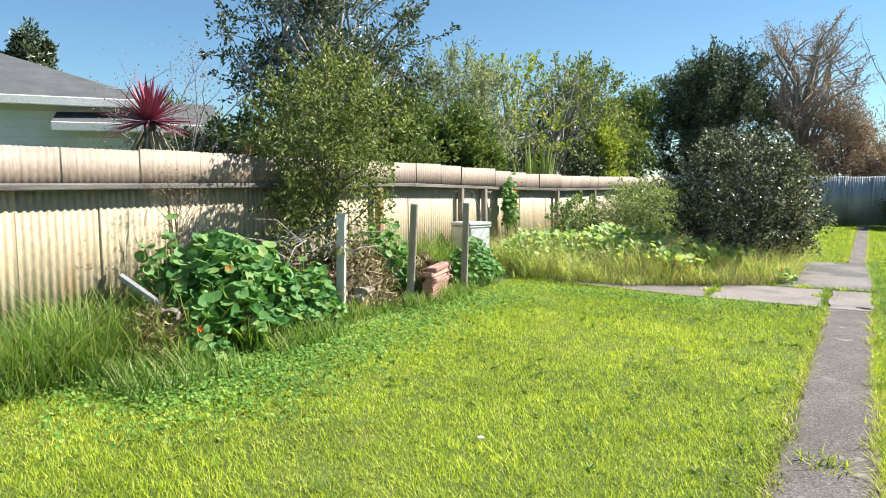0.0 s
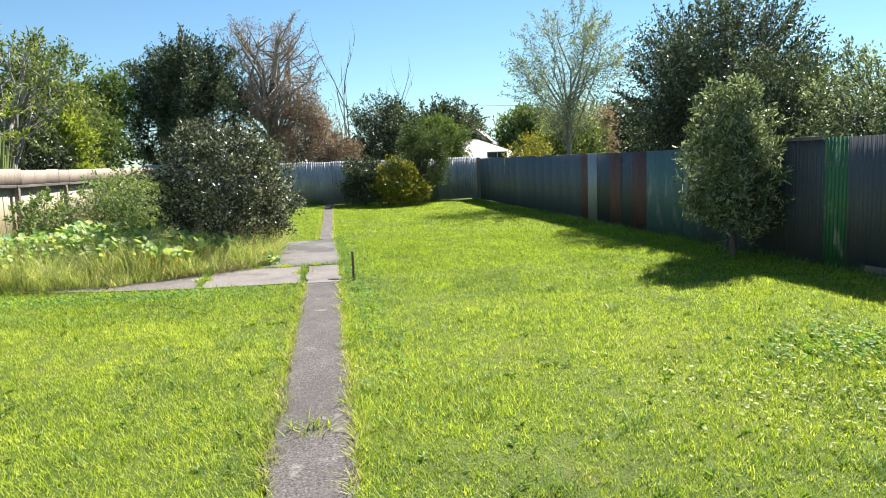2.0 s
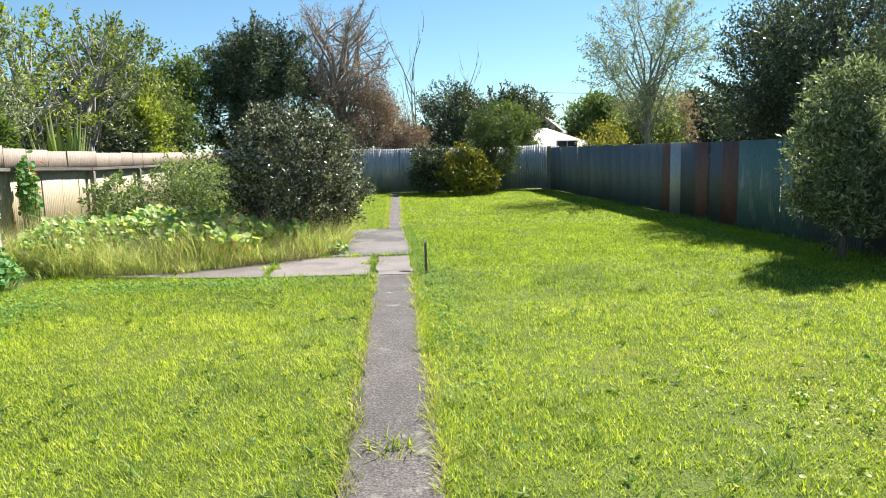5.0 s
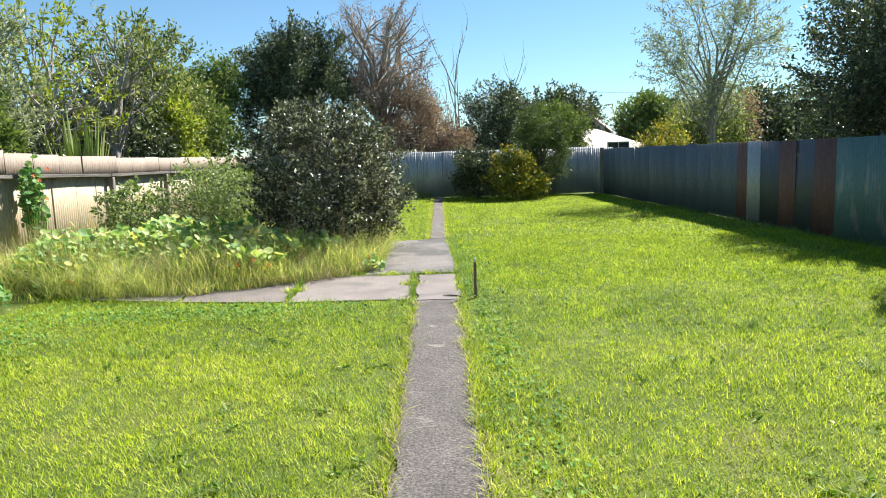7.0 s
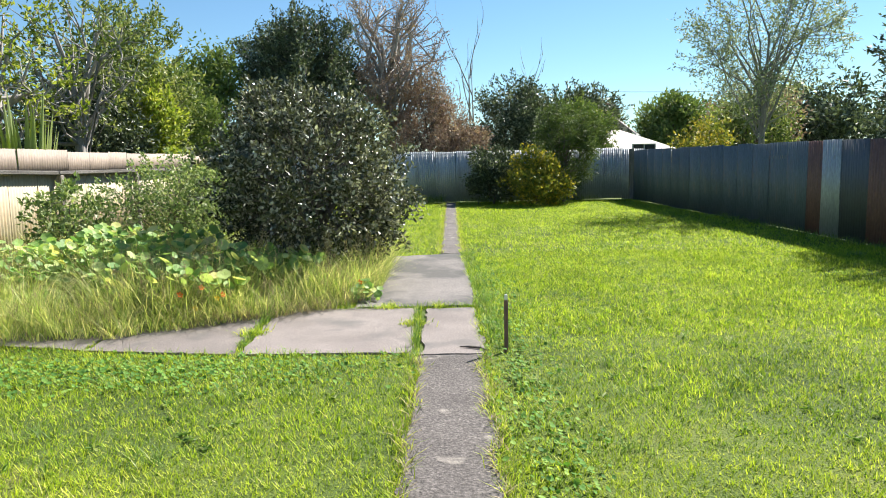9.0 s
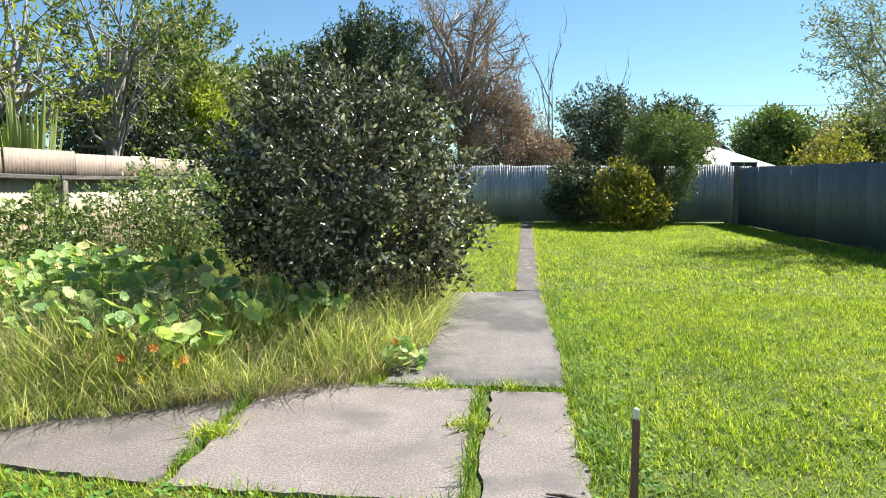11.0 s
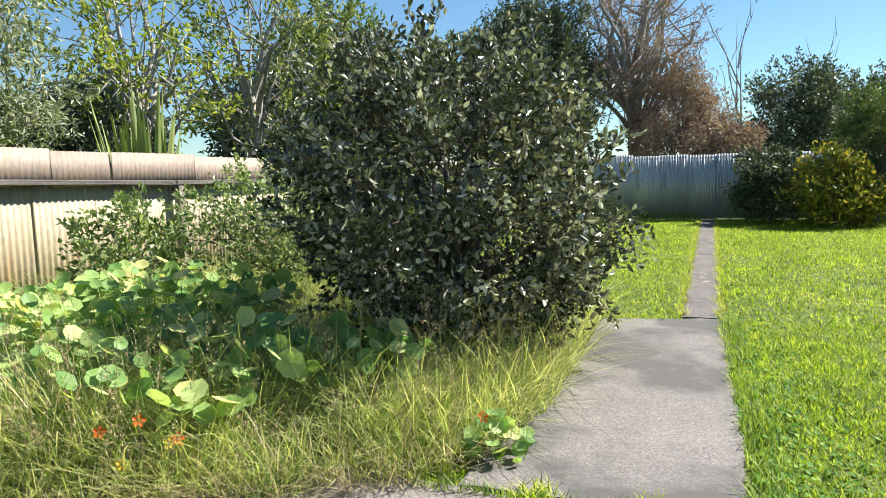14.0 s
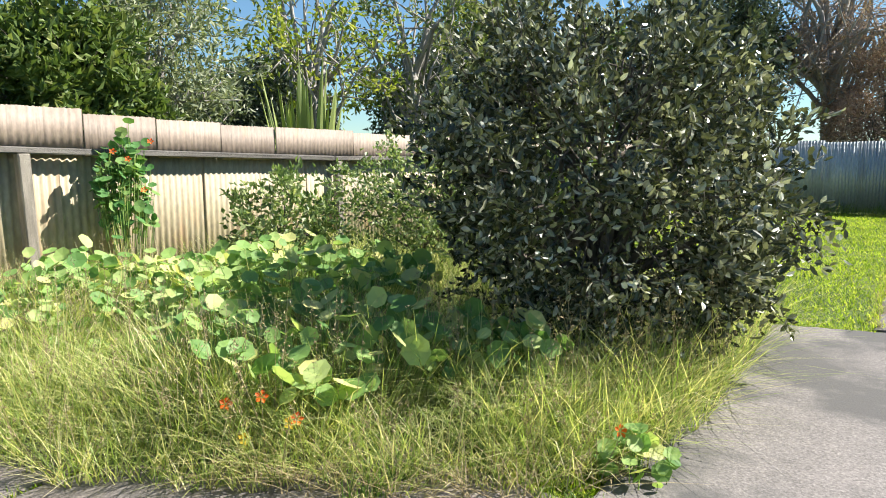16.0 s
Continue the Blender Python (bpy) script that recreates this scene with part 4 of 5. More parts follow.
tree("garden_tree", -8.8, 19.0, 6.3, 1.9, 1.0, "olive_leaf", 7500, 0.11, "brownish green garden tree", seed=28, shoots=70, limbs=24, trunk=0.09)
tree("yellow_bush", -7.7, 17.6, 3.9, 0.95, 0.5, "yellow_leaf", 3500, 0.11, "bright yellow-green bush above the fence", seed=29, shoots=50, limbs=18, trunk=0.05, category="bush")
tree("garden_shrub", -8.6, 22.5, 5.0, 1.8, 0.4, "mid_leaf", 4500, 0.11, "green shrub beyond the fence end", seed=30, limbs=20, trunk=0.05, category="bush")
tree("garden_shrub", -8.6, 16.2, 4.2, 1.6, 0.3, "dark_leaf", 4000, 0.10, "dark undergrowth behind the fence", seed=31, limbs=18, trunk=0.05, category="bush")
tree("garden_shrub", -9.2, 11.2, 3.0, 1.4, 0.3, "dark_leaf", 4000, 0.10, "dark undergrowth shading the fence", seed=32, limbs=18, trunk=0.05, category="bush")
tree("bare_shrub", -9.0, 0.9, 4.0, 1.5, 0.8, "brown_leaf", 900, 0.03, "bare twiggy shrub with pale stems", "pale_bark", seed=33, limbs=30, trunk=0.04, category="bush")
tree("dark_tree", -5.6, 28.0, 8.0, 2.9, 0.5, "dark_leaf", 24000, 0.115, "tall dark evergreen behind the back fence", seed=34, limbs=44, clump=0.2, ragged=1.15, shoots=110, trunk=0.16)
tree("brown_tree", -1.7, 30.0, 9.3, 3.0, 2.8, "brown_leaf", 6500, 0.12, "spreading russet tree with bare twisting limbs", "pale_bark", seed=35, dense=1.5, limbs=56, clump=0.13, shoots=50, trunk=0.26, aspect=0.16, lean=(-0.05, 0))
tree("brown_tree", -0.2, 29.0, 5.4, 2.0, 0.8, "brown_leaf", 7000, 0.14, "low russet thicket under the taller tree", seed=36, limbs=24, trunk=0.10, aspect=0.2)
tree("dark_shrub", 3.6, 30.0, 5.3, 2.0, 0.3, "dark_leaf", 10000, 0.11, "dark green shrub behind the back fence", seed=37, shoots=50, limbs=24, trunk=0.10, category="bush")
tree("dark_shrub", 6.8, 31.0, 4.2, 1.8, 0.3, "mid_leaf", 8000, 0.11, "green shrub behind the back fence", seed=38, shoots=50, limbs=22, trunk=0.10, category="bush")
tree("dome_tree", 9.6, 44.0, 6.0, 3.2, 0.8, "dark_leaf", 9000, 0.20, "dark dome-shaped tree in the distance", seed=39, shoots=60, limbs=34, trunk=0.2)
tree("dome_tree", 17.5, 48.0, 5.7, 3.6, 0.8, "mid_leaf", 8000, 0.24, "distant broad green tree", seed=40, limbs=30, trunk=0.2)
tree("dome_tree", 13.5, 62.0, 6.6, 4.0, 0.8, "dark_leaf", 7000, 0.28, "distant dark hedge tree behind the houses", seed=41, limbs=30, trunk=0.2)
tree("willow", 9.4, 18.6, 7.6, 2.2, 2.0, "pale_leaf", 6500, 0.10, "pale thin-leaved willow-like tree", "pale_bark", seed=42, shoots=60, dense=1.3, limbs=34, clump=0.22, trunk=0.09, aspect=0.25)
tree("blossom_bush", 8.6, 20.8, 2.8, 1.2, 0.3, "lemon_leaf", 3000, 0.09, "yellowish bush showing over the iron fence", seed=43, limbs=18, trunk=0.04, category="bush")
tree("big_dark_tree", 10.3, 10.2, 5.7, 2.6, 0.4, "dark_leaf", 27000, 0.078, "broad dark glossy tree behind the iron fence", seed=44, shoots=130, limbs=36, trunk=0.14)
tree("dark_shrub", 9.3, 6.6, 3.9, 1.6, 0.3, "dark_leaf", 10000, 0.065, "dark grey-green shrub over the iron fence", seed=45, shoots=70, limbs=24, trunk=0.08, category="bush")
tree("grey_shrub", 9.6, 4.1, 3.5, 1.5, 0.3, "grey_leaf", 9500, 0.06, "grey-green shrub over the slate iron", seed=46, shoots=70, limbs=24, trunk=0.07, category="bush")
tree("grey_shrub", 11.8, 5.2, 4.0, 1.4, 0.3, "olive_leaf", 8500, 0.065, "brownish olive shrub beyond the fence", seed=47, shoots=60, limbs=22, trunk=0.07, category="bush")
tree("yellow_bush", 11.0, 3.0, 2.5, 1.0, 0.3, "yellow_leaf", 2500, 0.08, "thin yellow-green bush near the shed", seed=48, limbs=20, trunk=0.04, category="bush")
tree("dark_tree", 15.2, 3.6, 8.0, 2.7, 3.2, "dark_leaf", 15000, 0.09, "dark tree with leaning trunks beyond the shed", seed=49, shoots=70, limbs=28, trunk=0.2)
tree("conifer", -34.0, 13.0, 9.6, 1.35, 1.0, "dark_leaf", 7000, 0.22, "clipped dark conifer beside the far house", seed=50, limbs=34, trunk=0.2)
tree("round_shrub", -30.0, 18.0, 6.0, 3.0, 1.0, "mid_leaf", 5000, 0.25, "distant green tree behind the house roof", seed=51, limbs=24, trunk=0.15)
tree("house_shrub", -13.0, 0.8, 2.3, 0.6, 0.2, "mid_leaf", 2500, 0.08, "green shrub before the white house", seed=52, limbs=18, trunk=0.05, category="bush")


tree("hedge_tree", 11.5, 24.5, 3.9, 2.0, 0.3, "olive_leaf", 4500, 0.13, "green hedge tree beyond the iron fence", seed=60, limbs=24, trunk=0.08)
tree("hedge_tree", 14.5, 30.0, 4.6, 2.6, 0.3, "brown_leaf", 4500, 0.15, "brownish hedge tree beyond the iron fence", seed=61, limbs=26, trunk=0.08)
tree("hedge_tree", 12.2, 15.5, 3.6, 1.8, 0.3, "dark_leaf", 4500, 0.12, "dark hedge behind the iron fence", seed=62, limbs=24, trunk=0.08)
tree("hedge_tree", 19.0, 33.0, 5.4, 3.2, 0.3, "dark_leaf", 5000, 0.2, "broad dark hedge behind the far roofs", seed=63, limbs=26, trunk=0.1)
tree("garden_shrub", -10.2, 7.0, 3.9, 1.7, 0.3, "dark_leaf", 5000, 0.10, "dark evergreen shrub deeper in the garden", seed=64, limbs=24, trunk=0.06, category="bush")
tree("garden_shrub", -10.4, 13.0, 3.6, 1.7, 0.3, "dark_leaf", 5000, 0.11, "dark evergreen undergrowth deeper in the garden", seed=65, limbs=24, trunk=0.06, category="bush")
tree("garden_shrub", -10.5, 18.5, 4.4, 1.9, 0.3, "dark_leaf", 5000, 0.12, "dark evergreen behind the garden tree", seed=66, limbs=24, trunk=0.06, category="bush")
tree("dark_shrub", 1.2, 27.5, 3.2, 1.6, 0.2, "brown_leaf", 4500, 0.12, "dull brown brush behind the back fence", seed=67, limbs=24, trunk=0.06, category="bush")


tree("garden_tree", -8.8, 26.0, 6.2, 2.0, 0.5, "mid_leaf", 5000, 0.14, "green garden tree past the end of the fence", seed=70, limbs=24, trunk=0.08)
tree("garden_shrub", -10.4, 3.3, 3.0, 1.4, 0.4, "mid_leaf", 4500, 0.10, "green shrub deep in the neighbouring garden", seed=71, limbs=24, trunk=0.06, category="bush")
tree("garden_shrub", -11.0, 10.0, 4.0, 1.8, 0.4, "olive_leaf", 4500, 0.11, "olive shrub deep in the neighbouring garden", seed=72, limbs=24, trunk=0.06, category="bush")


def dead_tree(x, y, h, seed, label):
    rng = np.random.default_rng(seed)
    ob = root("dead_tree", x, y, 0, label, "tree")
    paths = []

    def grow(p, d, length, r, level):
        pts = [(*p, r)]
        for k in range(4):
            d = d + rng.normal(size=3) * 0.13 + np.array([0, 0, 0.06])
            d = d / np.linalg.norm(d)
            p = p + d * length / 4
            pts.append((*p, r * (1 - 0.22 * (k + 1))))
            if level < 3 and k > 0 and rng.uniform() < 0.75:
                side = rng.normal(size=3)
                side[2] = abs(side[2]) + 0.5
                grow(p, d * 0.7 + side * 0.35, length * rng.uniform(0.4, 0.6), r * 0.5, level + 1)
        paths.append(pts)

    for k in range(3):
        grow(np.array([0.5 * (k - 1), 0, -0.05]), np.array([0.12 * (k - 1), 0, 1.0]), h * (0.75 + 0.12 * k), 0.10, 1)
    V, F, S = tubes(paths, 5)
    put("trunk", mesh_from("trunk", V, F, S, M["pale_bark"], True), ob)
    return ob


dead_tree(2.4, 42.0, 7.6, 3, "tall leafless dead tree with forked grey branches")
dead_tree(5.6, 50.0, 6.6, 6, "thin leafless tree far behind the fence")


def sword_plant(name, x, y, z0, n, length, width, mat, label, spread, seed, category="plant", trunk=0.0):
    """Stiff sword leaves from one crown."""
    rng = np.random.default_rng(seed)
    ob = root(name, x, y, 0, label, category)
    if trunk:
        V, F, S = tubes([[(0, 0, -0.05, 0.09), (0.02, 0, z0 * 0.5, 0.07), (0, 0, z0, 0.07)]], 8)
        put("trunk", mesh_from("trunk", V, F, S, M["bark"], True), ob)
    for i in range(n):
        a, e = rng.uniform(0, 2 * math.pi), rng.uniform(*spread)
        L, w = length * rng.uniform(0.7, 1.1), width * rng.uniform(0.7, 1.1)
        d = np.array([math.cos(a) * math.cos(e), math.sin(a) * math.cos(e), math.sin(e)])
        s = np.array([-math.sin(a), math.cos(a), 0])
        u = np.cross(d, s)
        V = []
        for t, ww in ((0, 0.5), (0.35, 1.0), (0.7, 0.8), (1.0, 0.05)):
            c = d * L * t + np.array([0, 0, z0]) - np.array([0, 0, 0.10 * L * t * t * math.cos(e)]) + np.array([math.cos(a), math.sin(a), 0]) * (0.0 if trunk else 0.12)
            V += [c - s * w * ww / 2, c - u * w * 0.15 * ww, c + s * w * ww / 2, c + u * w * 0.12 * ww]
        F, S = [], []
        for k in range(3):
            for j in range(4):
                F += [4 * k + j, 4 * k + (j + 1) % 4, 4 * k + 4 + (j + 1) % 4, 4 * k + 4 + j]
                S.append(4)
        put("leaf", mesh_from("leaf", V, F, S, M[mat]), ob)
    return ob


sword_plant("cabbage_tree", -7.75, -0.62, 2.42, 150, 0.62, 0.04, "purple_leaf", "purple-leaved cabbage tree with spiky crown behind the fence", (-0.35, 1.5), 3, "tree", 1)
tagged(bpy.data.objects["cabbage_tree"], group="")
sword_plant("dry_skirt", -7.75, -0.62, 2.30, 30, 0.4, 0.04, "straw", "dry straw-coloured skirt of dead leaves under the spiky crown", (-1.4, -0.6), 4)
sword_plant("flax", -7.2, 10.6, 0.0, 44, 2.75, 0.15, "flax_leaf", "tall pale green flax with upright blades", (1.3, 1.53), 5)


# ---- compost corner ----
def post(x, y, h, w, mat, label, lean=(0, 0), seed=0):
    ob = part("garden_post", block(w, w * 0.8, h + 0.02, (0, 0, -0.02), 0.01, rough=0.005, seed=seed), M[mat], m=pose(x, y, 0, lean[0], lean[1], 25))
    return tagged(ob, label, "post", "posts of the compost heap")


post(-5.62, 0.42, 1.30, 0.11, "pale_post", "pale square garden post beside the compost", (0, 1), 1)
post(-5.42, 1.70, 1.38, 0.10, "post_timber", "weathered brown garden post leaning slightly", (1, 3), 2)
post(-5.15, 2.80, 1.36, 0.09, "post_timber", "grey weathered garden post beside pink masonry", (0, 1.5), 3)


def heap(name, x, y, rx, ry, h, label, seed):
    """A mound of earth under a thatch of straw."""
    rng = np.random.default_rng(seed)
    ob = root(name, x, y, 0, label, "compost")
    bm = bmesh.new()
    bmesh.ops.create_icosphere(bm, subdivisions=3, radius=1)
    for v in bm.verts:
        k = 1 + 0.25 * noise.noise(v.co * 2.2 + Vector((seed, 0, 0)))
        v.co = Vector((v.co.x * rx * k, v.co.y * ry * k, max(-0.05, v.co.z * h * k)))
    part("mound", bm, M["earth"], ob, smooth=True)
    u = rng.normal(size=(2600, 3))
    u[:, 2] = np.abs(u[:, 2])
    u /= np.linalg.norm(u, axis=1)[:, None]
    p = u * [rx, ry, h] * rng.uniform(0.92, 1.12, (2600, 1))
    put("straw", leaf_mesh("straw", p, 0.16, 0.008, M["straw"], rng, 0.0, u * 0.2), ob)
    return ob


heap("compost_heap", -5.98, 1.0, 0.55, 0.75, 0.78, "rotting compost heap of straw and cut stems", 1)
heap("compost_heap", -5.85, -2.0, 0.35, 0.45, 0.42, "clump of dry roots and matted straw", 2)
heap("compost_heap", -5.8, 2.3, 0.4, 0.6, 0.55, "earth heap behind the weathered posts", 3)


def pink_wall():
    ob = root("broken_masonry", -5.30, 2.25, 0, "stack of broken pinkish stone slabs between posts", "masonry", turn=16)
    rng = random.Random(4)
    z = 0.0
    for k in range(7):
        h = rng.uniform(0.06, 0.09)
        part("stone", block(0.16, rng.uniform(0.85, 1.05), h, bevel=0.015, rough=0.012, seed=k), M["pink_stone"], ob, m=pose(rng.uniform(-0.02, 0.02), rng.uniform(-0.03, 0.03), z, 0, 0, rng.uniform(-3, 3)))
        z += h - 0.004
    ob = root("broken_masonry", -5.58, 0.95, 0, "low broken stone edging under dry stems", "masonry", turn=16)
    z = 0.0
    for k in range(4):
        h = rng.uniform(0.07, 0.12)
        part("stone", block(0.18, rng.uniform(0.55, 0.85), h, bevel=0.02, rough=0.018, seed=10 + k), M["pink_stone" if k == 1 else "old_timber"], ob, m=pose(rng.uniform(-0.03, 0.03), rng.uniform(-0.05, 0.05), z, 0, 0, rng.uniform(-4, 4)))
        z += h - 0.004


pink_wall()


def stick(name, a, b, r, mat, label, flat=1.0):
    a, b = Vector(a), Vector(b)
    d = b - a
    m = Matrix.Translation(a) @ d.to_track_quat("Z", "Y").to_matrix().to_4x4()
    ob = part(name, block(r * 2, r * 2 * flat, d.length, bevel=0.006, rough=0.003), M[mat], m=m)
    return tagged(ob, label, name.replace("_", " "))


stick("loose_plank", (-5.85, -2.02, 0.50), (-6.10, -2.28, 0.80), 0.07, "gate_timber", "pale broken plank poking out of the growth", 0.3)
stick("garden_stake", (-5.64, 0.44, 1.22), (-6.0, -0.06, 0.98), 0.016, "gate_timber", "thin pale stake leaning on the post", 0.8)


def hollow_log():
    ob = root("hollow_log", -5.66, -2.12, 0.40, "hollow weathered log end lying in dry grass", "log", turn=130)
    rng = np.random.default_rng(9)
    V, F, S = [], [], []
    n = 14
    for x, r in ((0, 0.115), (0, 0.085), (0.4, 0.08), (0.45, 0.12)):
        for k in range(n):
            a = 2 * math.pi * k / n
            rr = r * (1 + 0.14 * math.sin(3 * a + 1) + 0.05 * rng.normal())
            V.append((x + 0.015 * rng.normal(), rr * math.cos(a), 0.8 * rr * math.sin(a)))
    for i, j in ((0, 1), (1, 2), (3, 0)):
        for k in range(n):
            F += [i * n + k, i * n + (k + 1) % n, j * n + (k + 1) % n, j * n + k]
            S.append(4)
    put("bark_shell", mesh_from("bark_shell", V, F, S, M["old_timber"], True), ob)


hollow_log()


def cut_stems():
    rng = np.random.default_rng(14)
    ob = root("prunings", -5.95, 0.35, 0.0, "tangle of cut and bent prunings on the heap", "prunings")
    paths = []
    for k in range(60):
        p = np.array([rng.uniform(-0.3, 0.35), rng.uniform(-0.7, 0.6), rng.uniform(0.7, 1.0)])
        d = rng.normal(size=3) * [1, 1, 0.35]
        d /= np.linalg.norm(d)
        L = rng.uniform(0.3, 0.8)
        paths.append([(*p, 0.009), (*(p + d * L * 0.5 + [0, 0, 0.08]), 0.007), (*(p + d * L - [0, 0, 0.06]), 0.004)])
    for p in paths:
        V, F, S = tubes([p], 4)
        put("stem", mesh_from("stem", V, F, S, M["pale_bark"], True), ob)
    c = np.array([q[1][:3] for q in paths for _ in range(5)]) + rng.normal(size=(300, 3)) * 0.10
    put("leaves", leaf_mesh("leaves", c, 0.09, 0.05, M["olive_leaf"], rng), ob)


cut_stems()


def old_washer():
    ob = root("washing_machine", -6.18, 5.0, 0.14, "old white enamel washing machine by the fence", "washing machine", turn=-20)
    part("body", block(0.52, 0.52, 0.74, bevel=0.035), M["enamel"], ob)
    part("lid", block(0.55, 0.55, 0.06, (0, 0, 0.744), bevel=0.025), M["enamel"], ob, "grey-rimmed white lid")
    part("rim", block(0.535, 0.535, 0.03, (0, 0, 0.705), bevel=0.006), M["zinc"], ob)
    part("foot_plate", block(0.49, 0.49, 0.16, (0, 0, -0.15), bevel=0.006), M["slate_iron"], ob)
    V, F, S = tubes([[(0.0, 0.28, 0.70, 0.012), (-0.2, 0.42, 1.0, 0.012), (-0.4, 0.40, 1.35, 0.012), (-0.5, 0.25, 1.42, 0.012)]], 6)
    put("hose", mesh_from("hose", V, F, S, M["grey_roof"], True), ob, None, "dark hose")


old_washer()


def tap_peg():
    ob = root("marker_stake", 0.36, 4.02, 0, "short rusty stake with a pale painted tip in the lawn", "stake")
    part("shaft", block(0.033, 0.030, 0.45, (0, 0, -0.02), bevel=0.008, rough=0.002), M["rust_iron"], ob)
    part("tip", block(0.026, 0.024, 0.05, (0, 0, 0.428), bevel=0.006), M["white_paint"], ob, "pale worn tip")


tap_peg()


def litter(x, y, s, label, seed):
    rng = random.Random(seed)
    bm = bmesh.new()
    vs = [bm.verts.new((s * math.cos(a) * rng.uniform(0.6, 1.1), s * math.sin(a) * rng.uniform(0.5, 1.0), 0.03 + rng.uniform(0, 0.25) * s)) for a in np.linspace(0, 5.4, 7)]
    f = bm.faces.new(vs)
    ex = bmesh.ops.extrude_face_region(bm, geom=[f])
    for v in ex["geom"]:
        if isinstance(v, bmesh.types.BMVert):
            v.co.z += 0.006
    tagged(part("litter", bm, M["white_paint"], m=pose(x, y, 0.0)), label, "litter")


litter(-4.95, -2.65, 0.06, "crumpled white scrap lying on the lawn", 1)
litter(-2.2, -2.5, 0.025, "tiny white scrap on the lawn", 2)


# weeds growing out of the path
for px, py, n, s in ((-0.28, -1.85, 70, 0.09), (-0.16, 5.76, 60, 0.05), (-1.9, 4.75, 160, 0.07), (-0.4, 5.0, 140, 0.07), (-0.7, 5.78, 90, 0.06)):
    p = np.concatenate([rngl.normal(size=(n, 2)) * s + [px, py], np.full((n, 1), 0.012)], 1)
    tagged(put("path_weed", blades("path_weed", p, rngl.uniform(0.03, 0.08, n), 0.009, M["lawn"], rngl, 1.5, 0.9)), "low weed rooted in a crack of the concrete", "weed", kind="stuff")


# ---- houses ----
def gable_house(name, x, y, turn, w, d, eave, ridge, roof, label, windows=(), chimney=False, over=0.5, wall="white_paint", hip=False):
    ob = root(name, x, y, 0, label, "house", turn=turn)
    body = part("wall", block(w, d, eave, bevel=0.02), M[wall], ob)
    k = 0.15
    while k < eave:
        part("weatherboard", block(w + 0.04, d + 0.04, 0.02, (0, 0, k), 0.004), M[wall], body)
        k += 0.22
    for sgn in (-1, 1):
        bm = bmesh.new()
        a, b, t = w / 2 + over, d / 2 + over, 0.08
        drop = eave - over * (ridge - eave) / (d / 2)
        c = a - b if hip else a
        q = [(-a, sgn * b, drop), (a, sgn * b, drop), (c, 0, ridge), (-c, 0, ridge)]
        lo = [bm.verts.new(p) for p in q]
        hi = [bm.verts.new((p[0], p[1], p[2] + t)) for p in q]
        bm.faces.new(lo), bm.faces.new(hi)
        for i in range(4):
            bm.faces.new((lo[i], lo[(i + 1) % 4], hi[(i + 1) % 4], hi[i]))
        bmesh.ops.recalc_face_normals(bm, faces=bm.faces)
        part("roof", bm, M[roof], ob)
        part("gutter", block(2 * a, 0.12, 0.22, (0, sgn * (b + 0.05), drop - 0.14), 0.02), M["grey_roof" if wall == "gate_timber" else "white_paint"], ob)
    for sx in (-1, 1):
        bm = bmesh.new()
        if hip:
            a, b = w / 2 + over, d / 2 + over
            drop = eave - over * (ridge - eave) / (d / 2)
            vs = [bm.verts.new((sx * xx, yy, zz + t)) for t in (0, 0.08) for xx, yy, zz in ((a, -b, drop), (a, b, drop), (a - b, 0, ridge))]
            bm.faces.new(vs[:3]), bm.faces.new(vs[3:])
            bmesh.ops.recalc_face_normals(bm, faces=bm.faces)
            part("roof", bm, M[roof], ob)
            part("gutter", block(0.12, 2 * b, 0.14, (sx * (a + 0.05), 0, drop - 0.08), 0.02), M["white_paint"], ob)
            continue
        vs = [bm.verts.new((sx * (w / 2 - 0.02) + o, yy, zz)) for o in (-0.06, 0.06) for yy, zz in ((-d / 2, eave), (d / 2, eave), (0, ridge))]
        bm.faces.new(vs[:3]), bm.faces.new(vs[3:])
        for i in range(3):
            j = (i + 1) % 3
            bm.faces.new((vs[i], vs[j], vs[3 + j], vs[3 + i]))
        bmesh.ops.recalc_face_normals(bm, faces=bm.faces)
        part("gable", bm, M[wall], ob)
    for wx, wy, wz, ww, wh, face in windows:
        win = root("window", 0, 0, 0, "", "")
        win.parent = ob
        win.matrix_basis = pose(wx, wy, wz, 0, 0, face)
        part("pane", block(ww, 0.03, wh, bevel=0.004), M["glass"], win)
        for a, b, sx, sz in ((0, -0.05, ww + 0.12, 0.06), (0, wh, ww + 0.12, 0.06), (-ww / 2 - 0.03, 0, 0.06, wh), (ww / 2 + 0.03, 0, 0.06, wh), (0, 0, 0.05, wh)):
            part("frame", block(sx, 0.07, sz, (a, 0, b), 0.008), M["white_paint"], win)
    if chimney:
        part("chimney", block(0.6, 0.5, 1.2, (w * 0.36, -0.5, ridge - 0.9), 0.02), M["brick_red"], ob)
    return ob


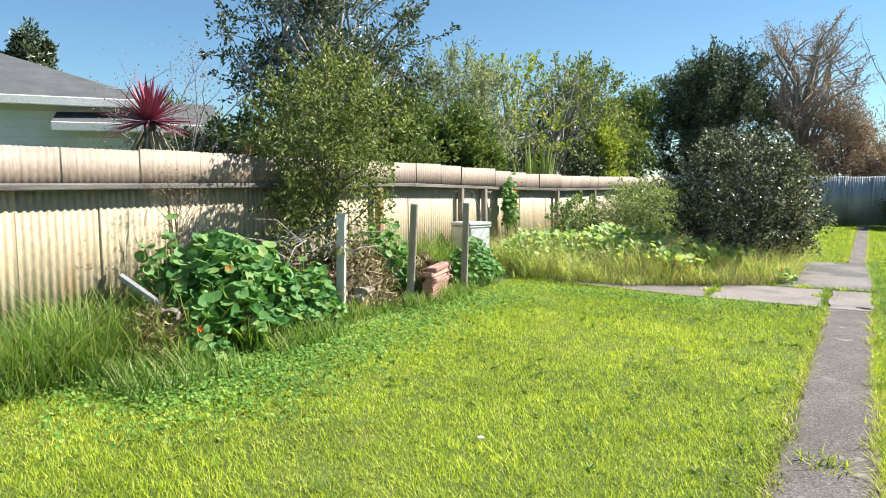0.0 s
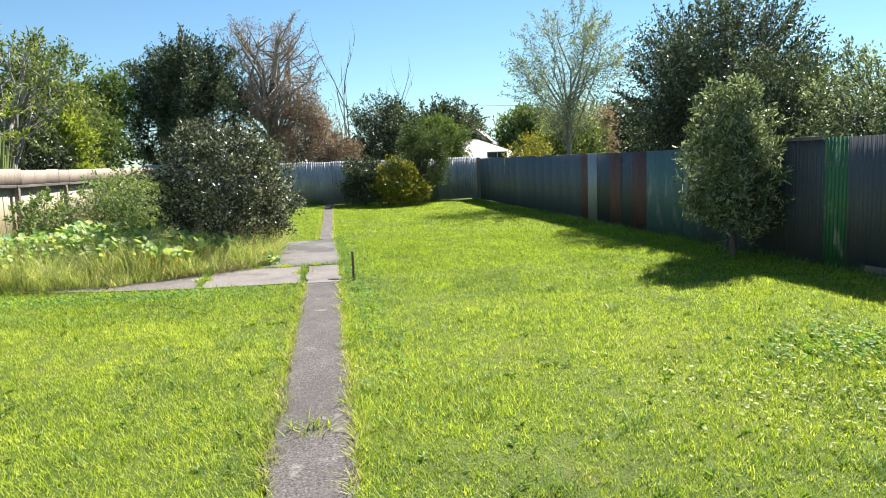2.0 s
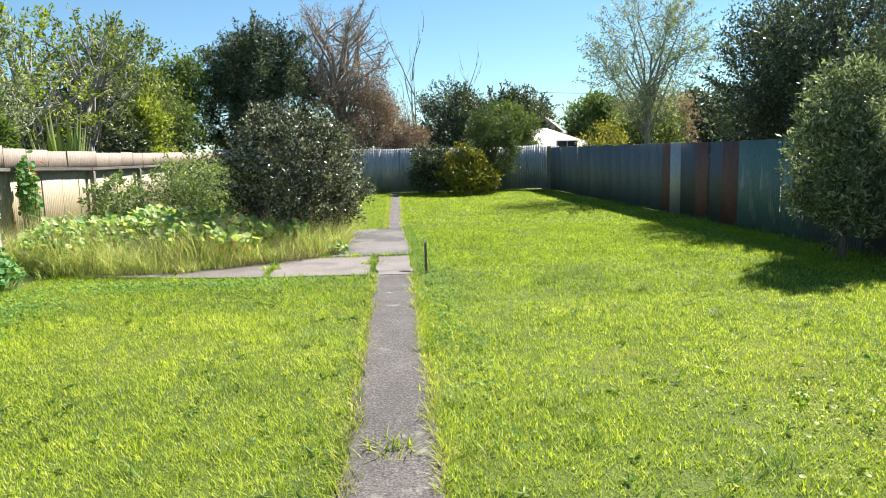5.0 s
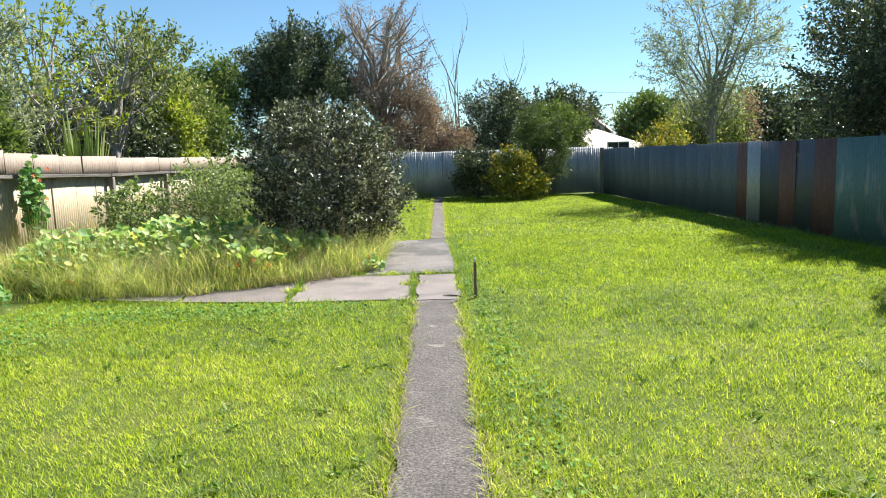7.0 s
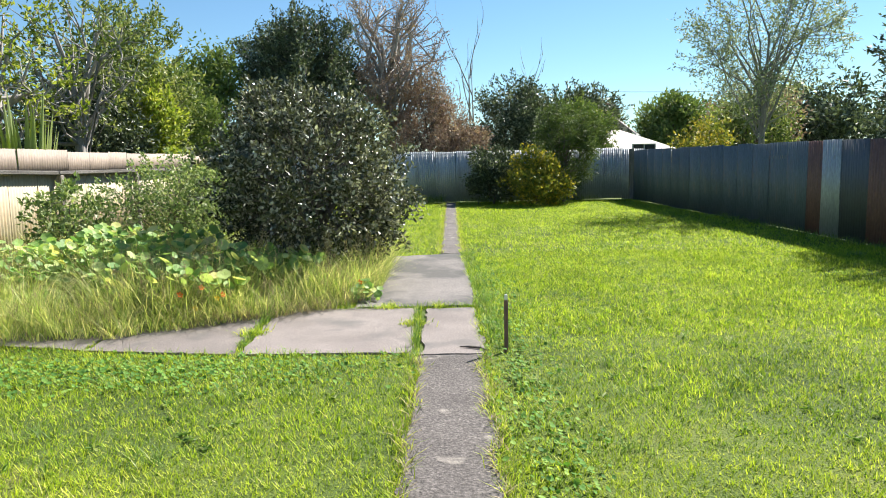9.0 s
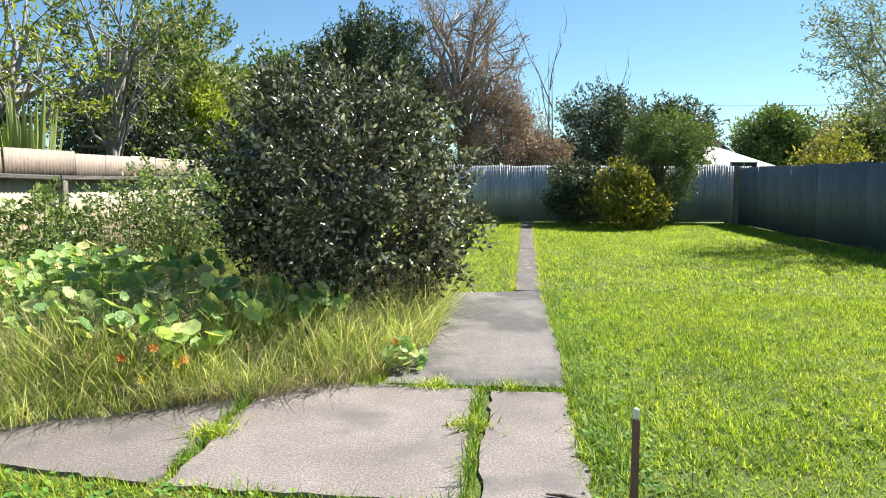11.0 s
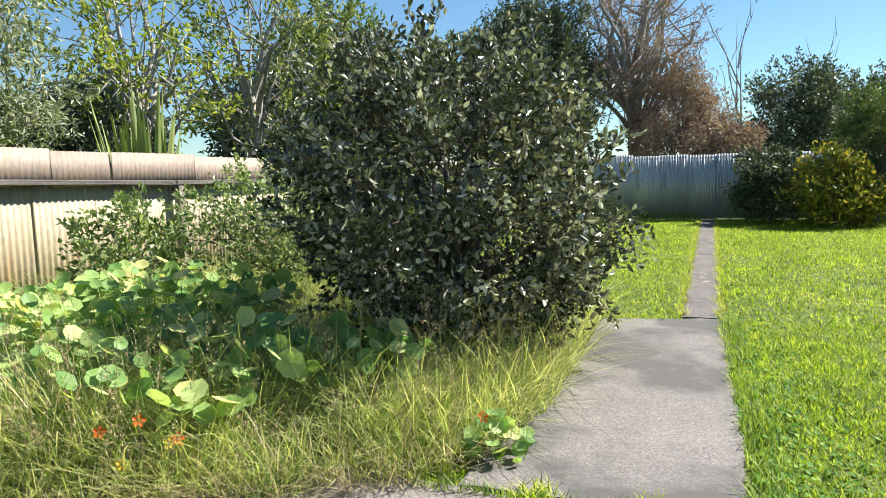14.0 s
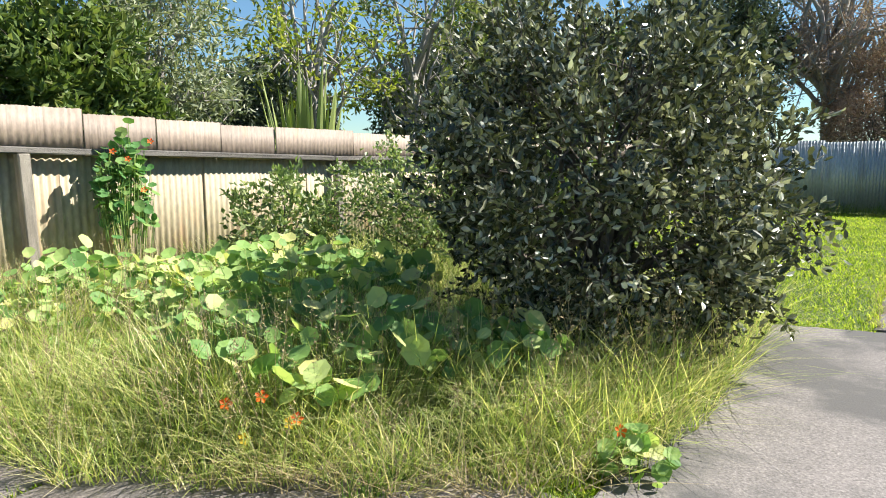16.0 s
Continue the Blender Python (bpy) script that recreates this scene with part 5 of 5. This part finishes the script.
gable_house("white_house", -21.8, 4.0, 54.7, 9.0, 7.0, 3.9, 5.3, "grey_roof", "white weatherboard house with a dark grey hipped roof", hip=True, windows=[(1.5, -3.53, 1.2, 1.6, 1.3, 0), (4.53, -1.0, 1.2, 1.2, 1.3, 90), (-2.0, -3.53, 1.2, 1.4, 1.3, 0)])
gable_house("white_house", -17.1, 6.3, 50, 2.8, 3.0, 3.25, 3.8, "grey_roof", "low white weatherboard house wing with a grey roof", windows=[(0.6, -1.53, 1.5, 0.9, 0.9, 0)])
gable_house("far_house", 10.4, 38.0, 20, 4.5, 4.0, 2.0, 3.0, "pink_roof", "far house with a pale pinkish iron roof", hip=True, windows=[(0, -2.53, 1.0, 1.4, 1.2, 0)])
gable_house("far_house", 11.4, 46.0, 70, 5.0, 4.0, 3.4, 5.0, "tile_roof", "far house with a grey tiled gable and brick chimney", chimney=True)
gable_house("garden_shed", 9.9, -1.9, 90, 4.6, 3.6, 1.86, 2.12, "tile_roof", "low shed with a weathered grey roof behind the gate", over=0.15, wall="gate_timber")
gable_house("far_house", 22.0, 3.0, 80, 9.0, 6.0, 2.6, 3.7, "pink_roof", "neighbouring house with a pale roof", windows=[(0, -3.03, 1.0, 1.4, 1.2, 0)])


def power_pole(x, y, h, label):
    ob = root("power_pole", x, y, 0, label, "pole")
    V, F, S = tubes([[(0, 0, -0.05, 0.13), (0, 0, h * 0.6, 0.11), (0, 0, h, 0.09)]], 8)
    put("pole", mesh_from("pole", V, F, S, M["old_timber"], True), ob)
    part("crossarm", block(1.6, 0.1, 0.12, (0, 0, h - 0.5), 0.01), M["old_timber"], ob)
    for k in (-0.7, -0.25, 0.25, 0.7):
        part("insulator", block(0.06, 0.06, 0.14, (k, 0, h - 0.375), 0.02), M["white_paint"], ob)


power_pole(30.0, 18.0, 4.9, "timber power pole with a crossarm beyond the roofs")


def cable(name, a, b, sag, label):
    a, b = Vector(a), Vector(b)
    pts = []
    for i in range(17):
        t = i / 16
        p = a.lerp(b, t)
        pts.append((p.x, p.y, p.z - sag * 4 * t * (1 - t), 0.012))
    V, F, S = tubes([pts], 4)
    tagged(put(name, mesh_from(name, V, F, S, M["grey_roof"], True)), label, "cable")


cable("power_cable", (12.2, 46.5, 6.0), (30.0, 18.0, 4.6), 0.5, "thin overhead power cable to the far house")


def fallen_bark(x, y, turn, length):
    """A dry curl of bark lying on the concrete."""
    V, F, S = tubes([[(0, 0, 0.022, 0.004), (length * 0.3, 0.02, 0.024, 0.010), (length * 0.7, 0.01, 0.026, 0.010), (length, -0.03, 0.022, 0.003)]], 6)
    tagged(put("fallen_bark", mesh_from("fallen_bark", V, F, S, M["bark"], True), None, pose(x, y, 0, 0, 0, turn)), "dark dry strip of bark lying on the concrete", "bark")


fallen_bark(-0.02, 4.12, -25, 0.26)
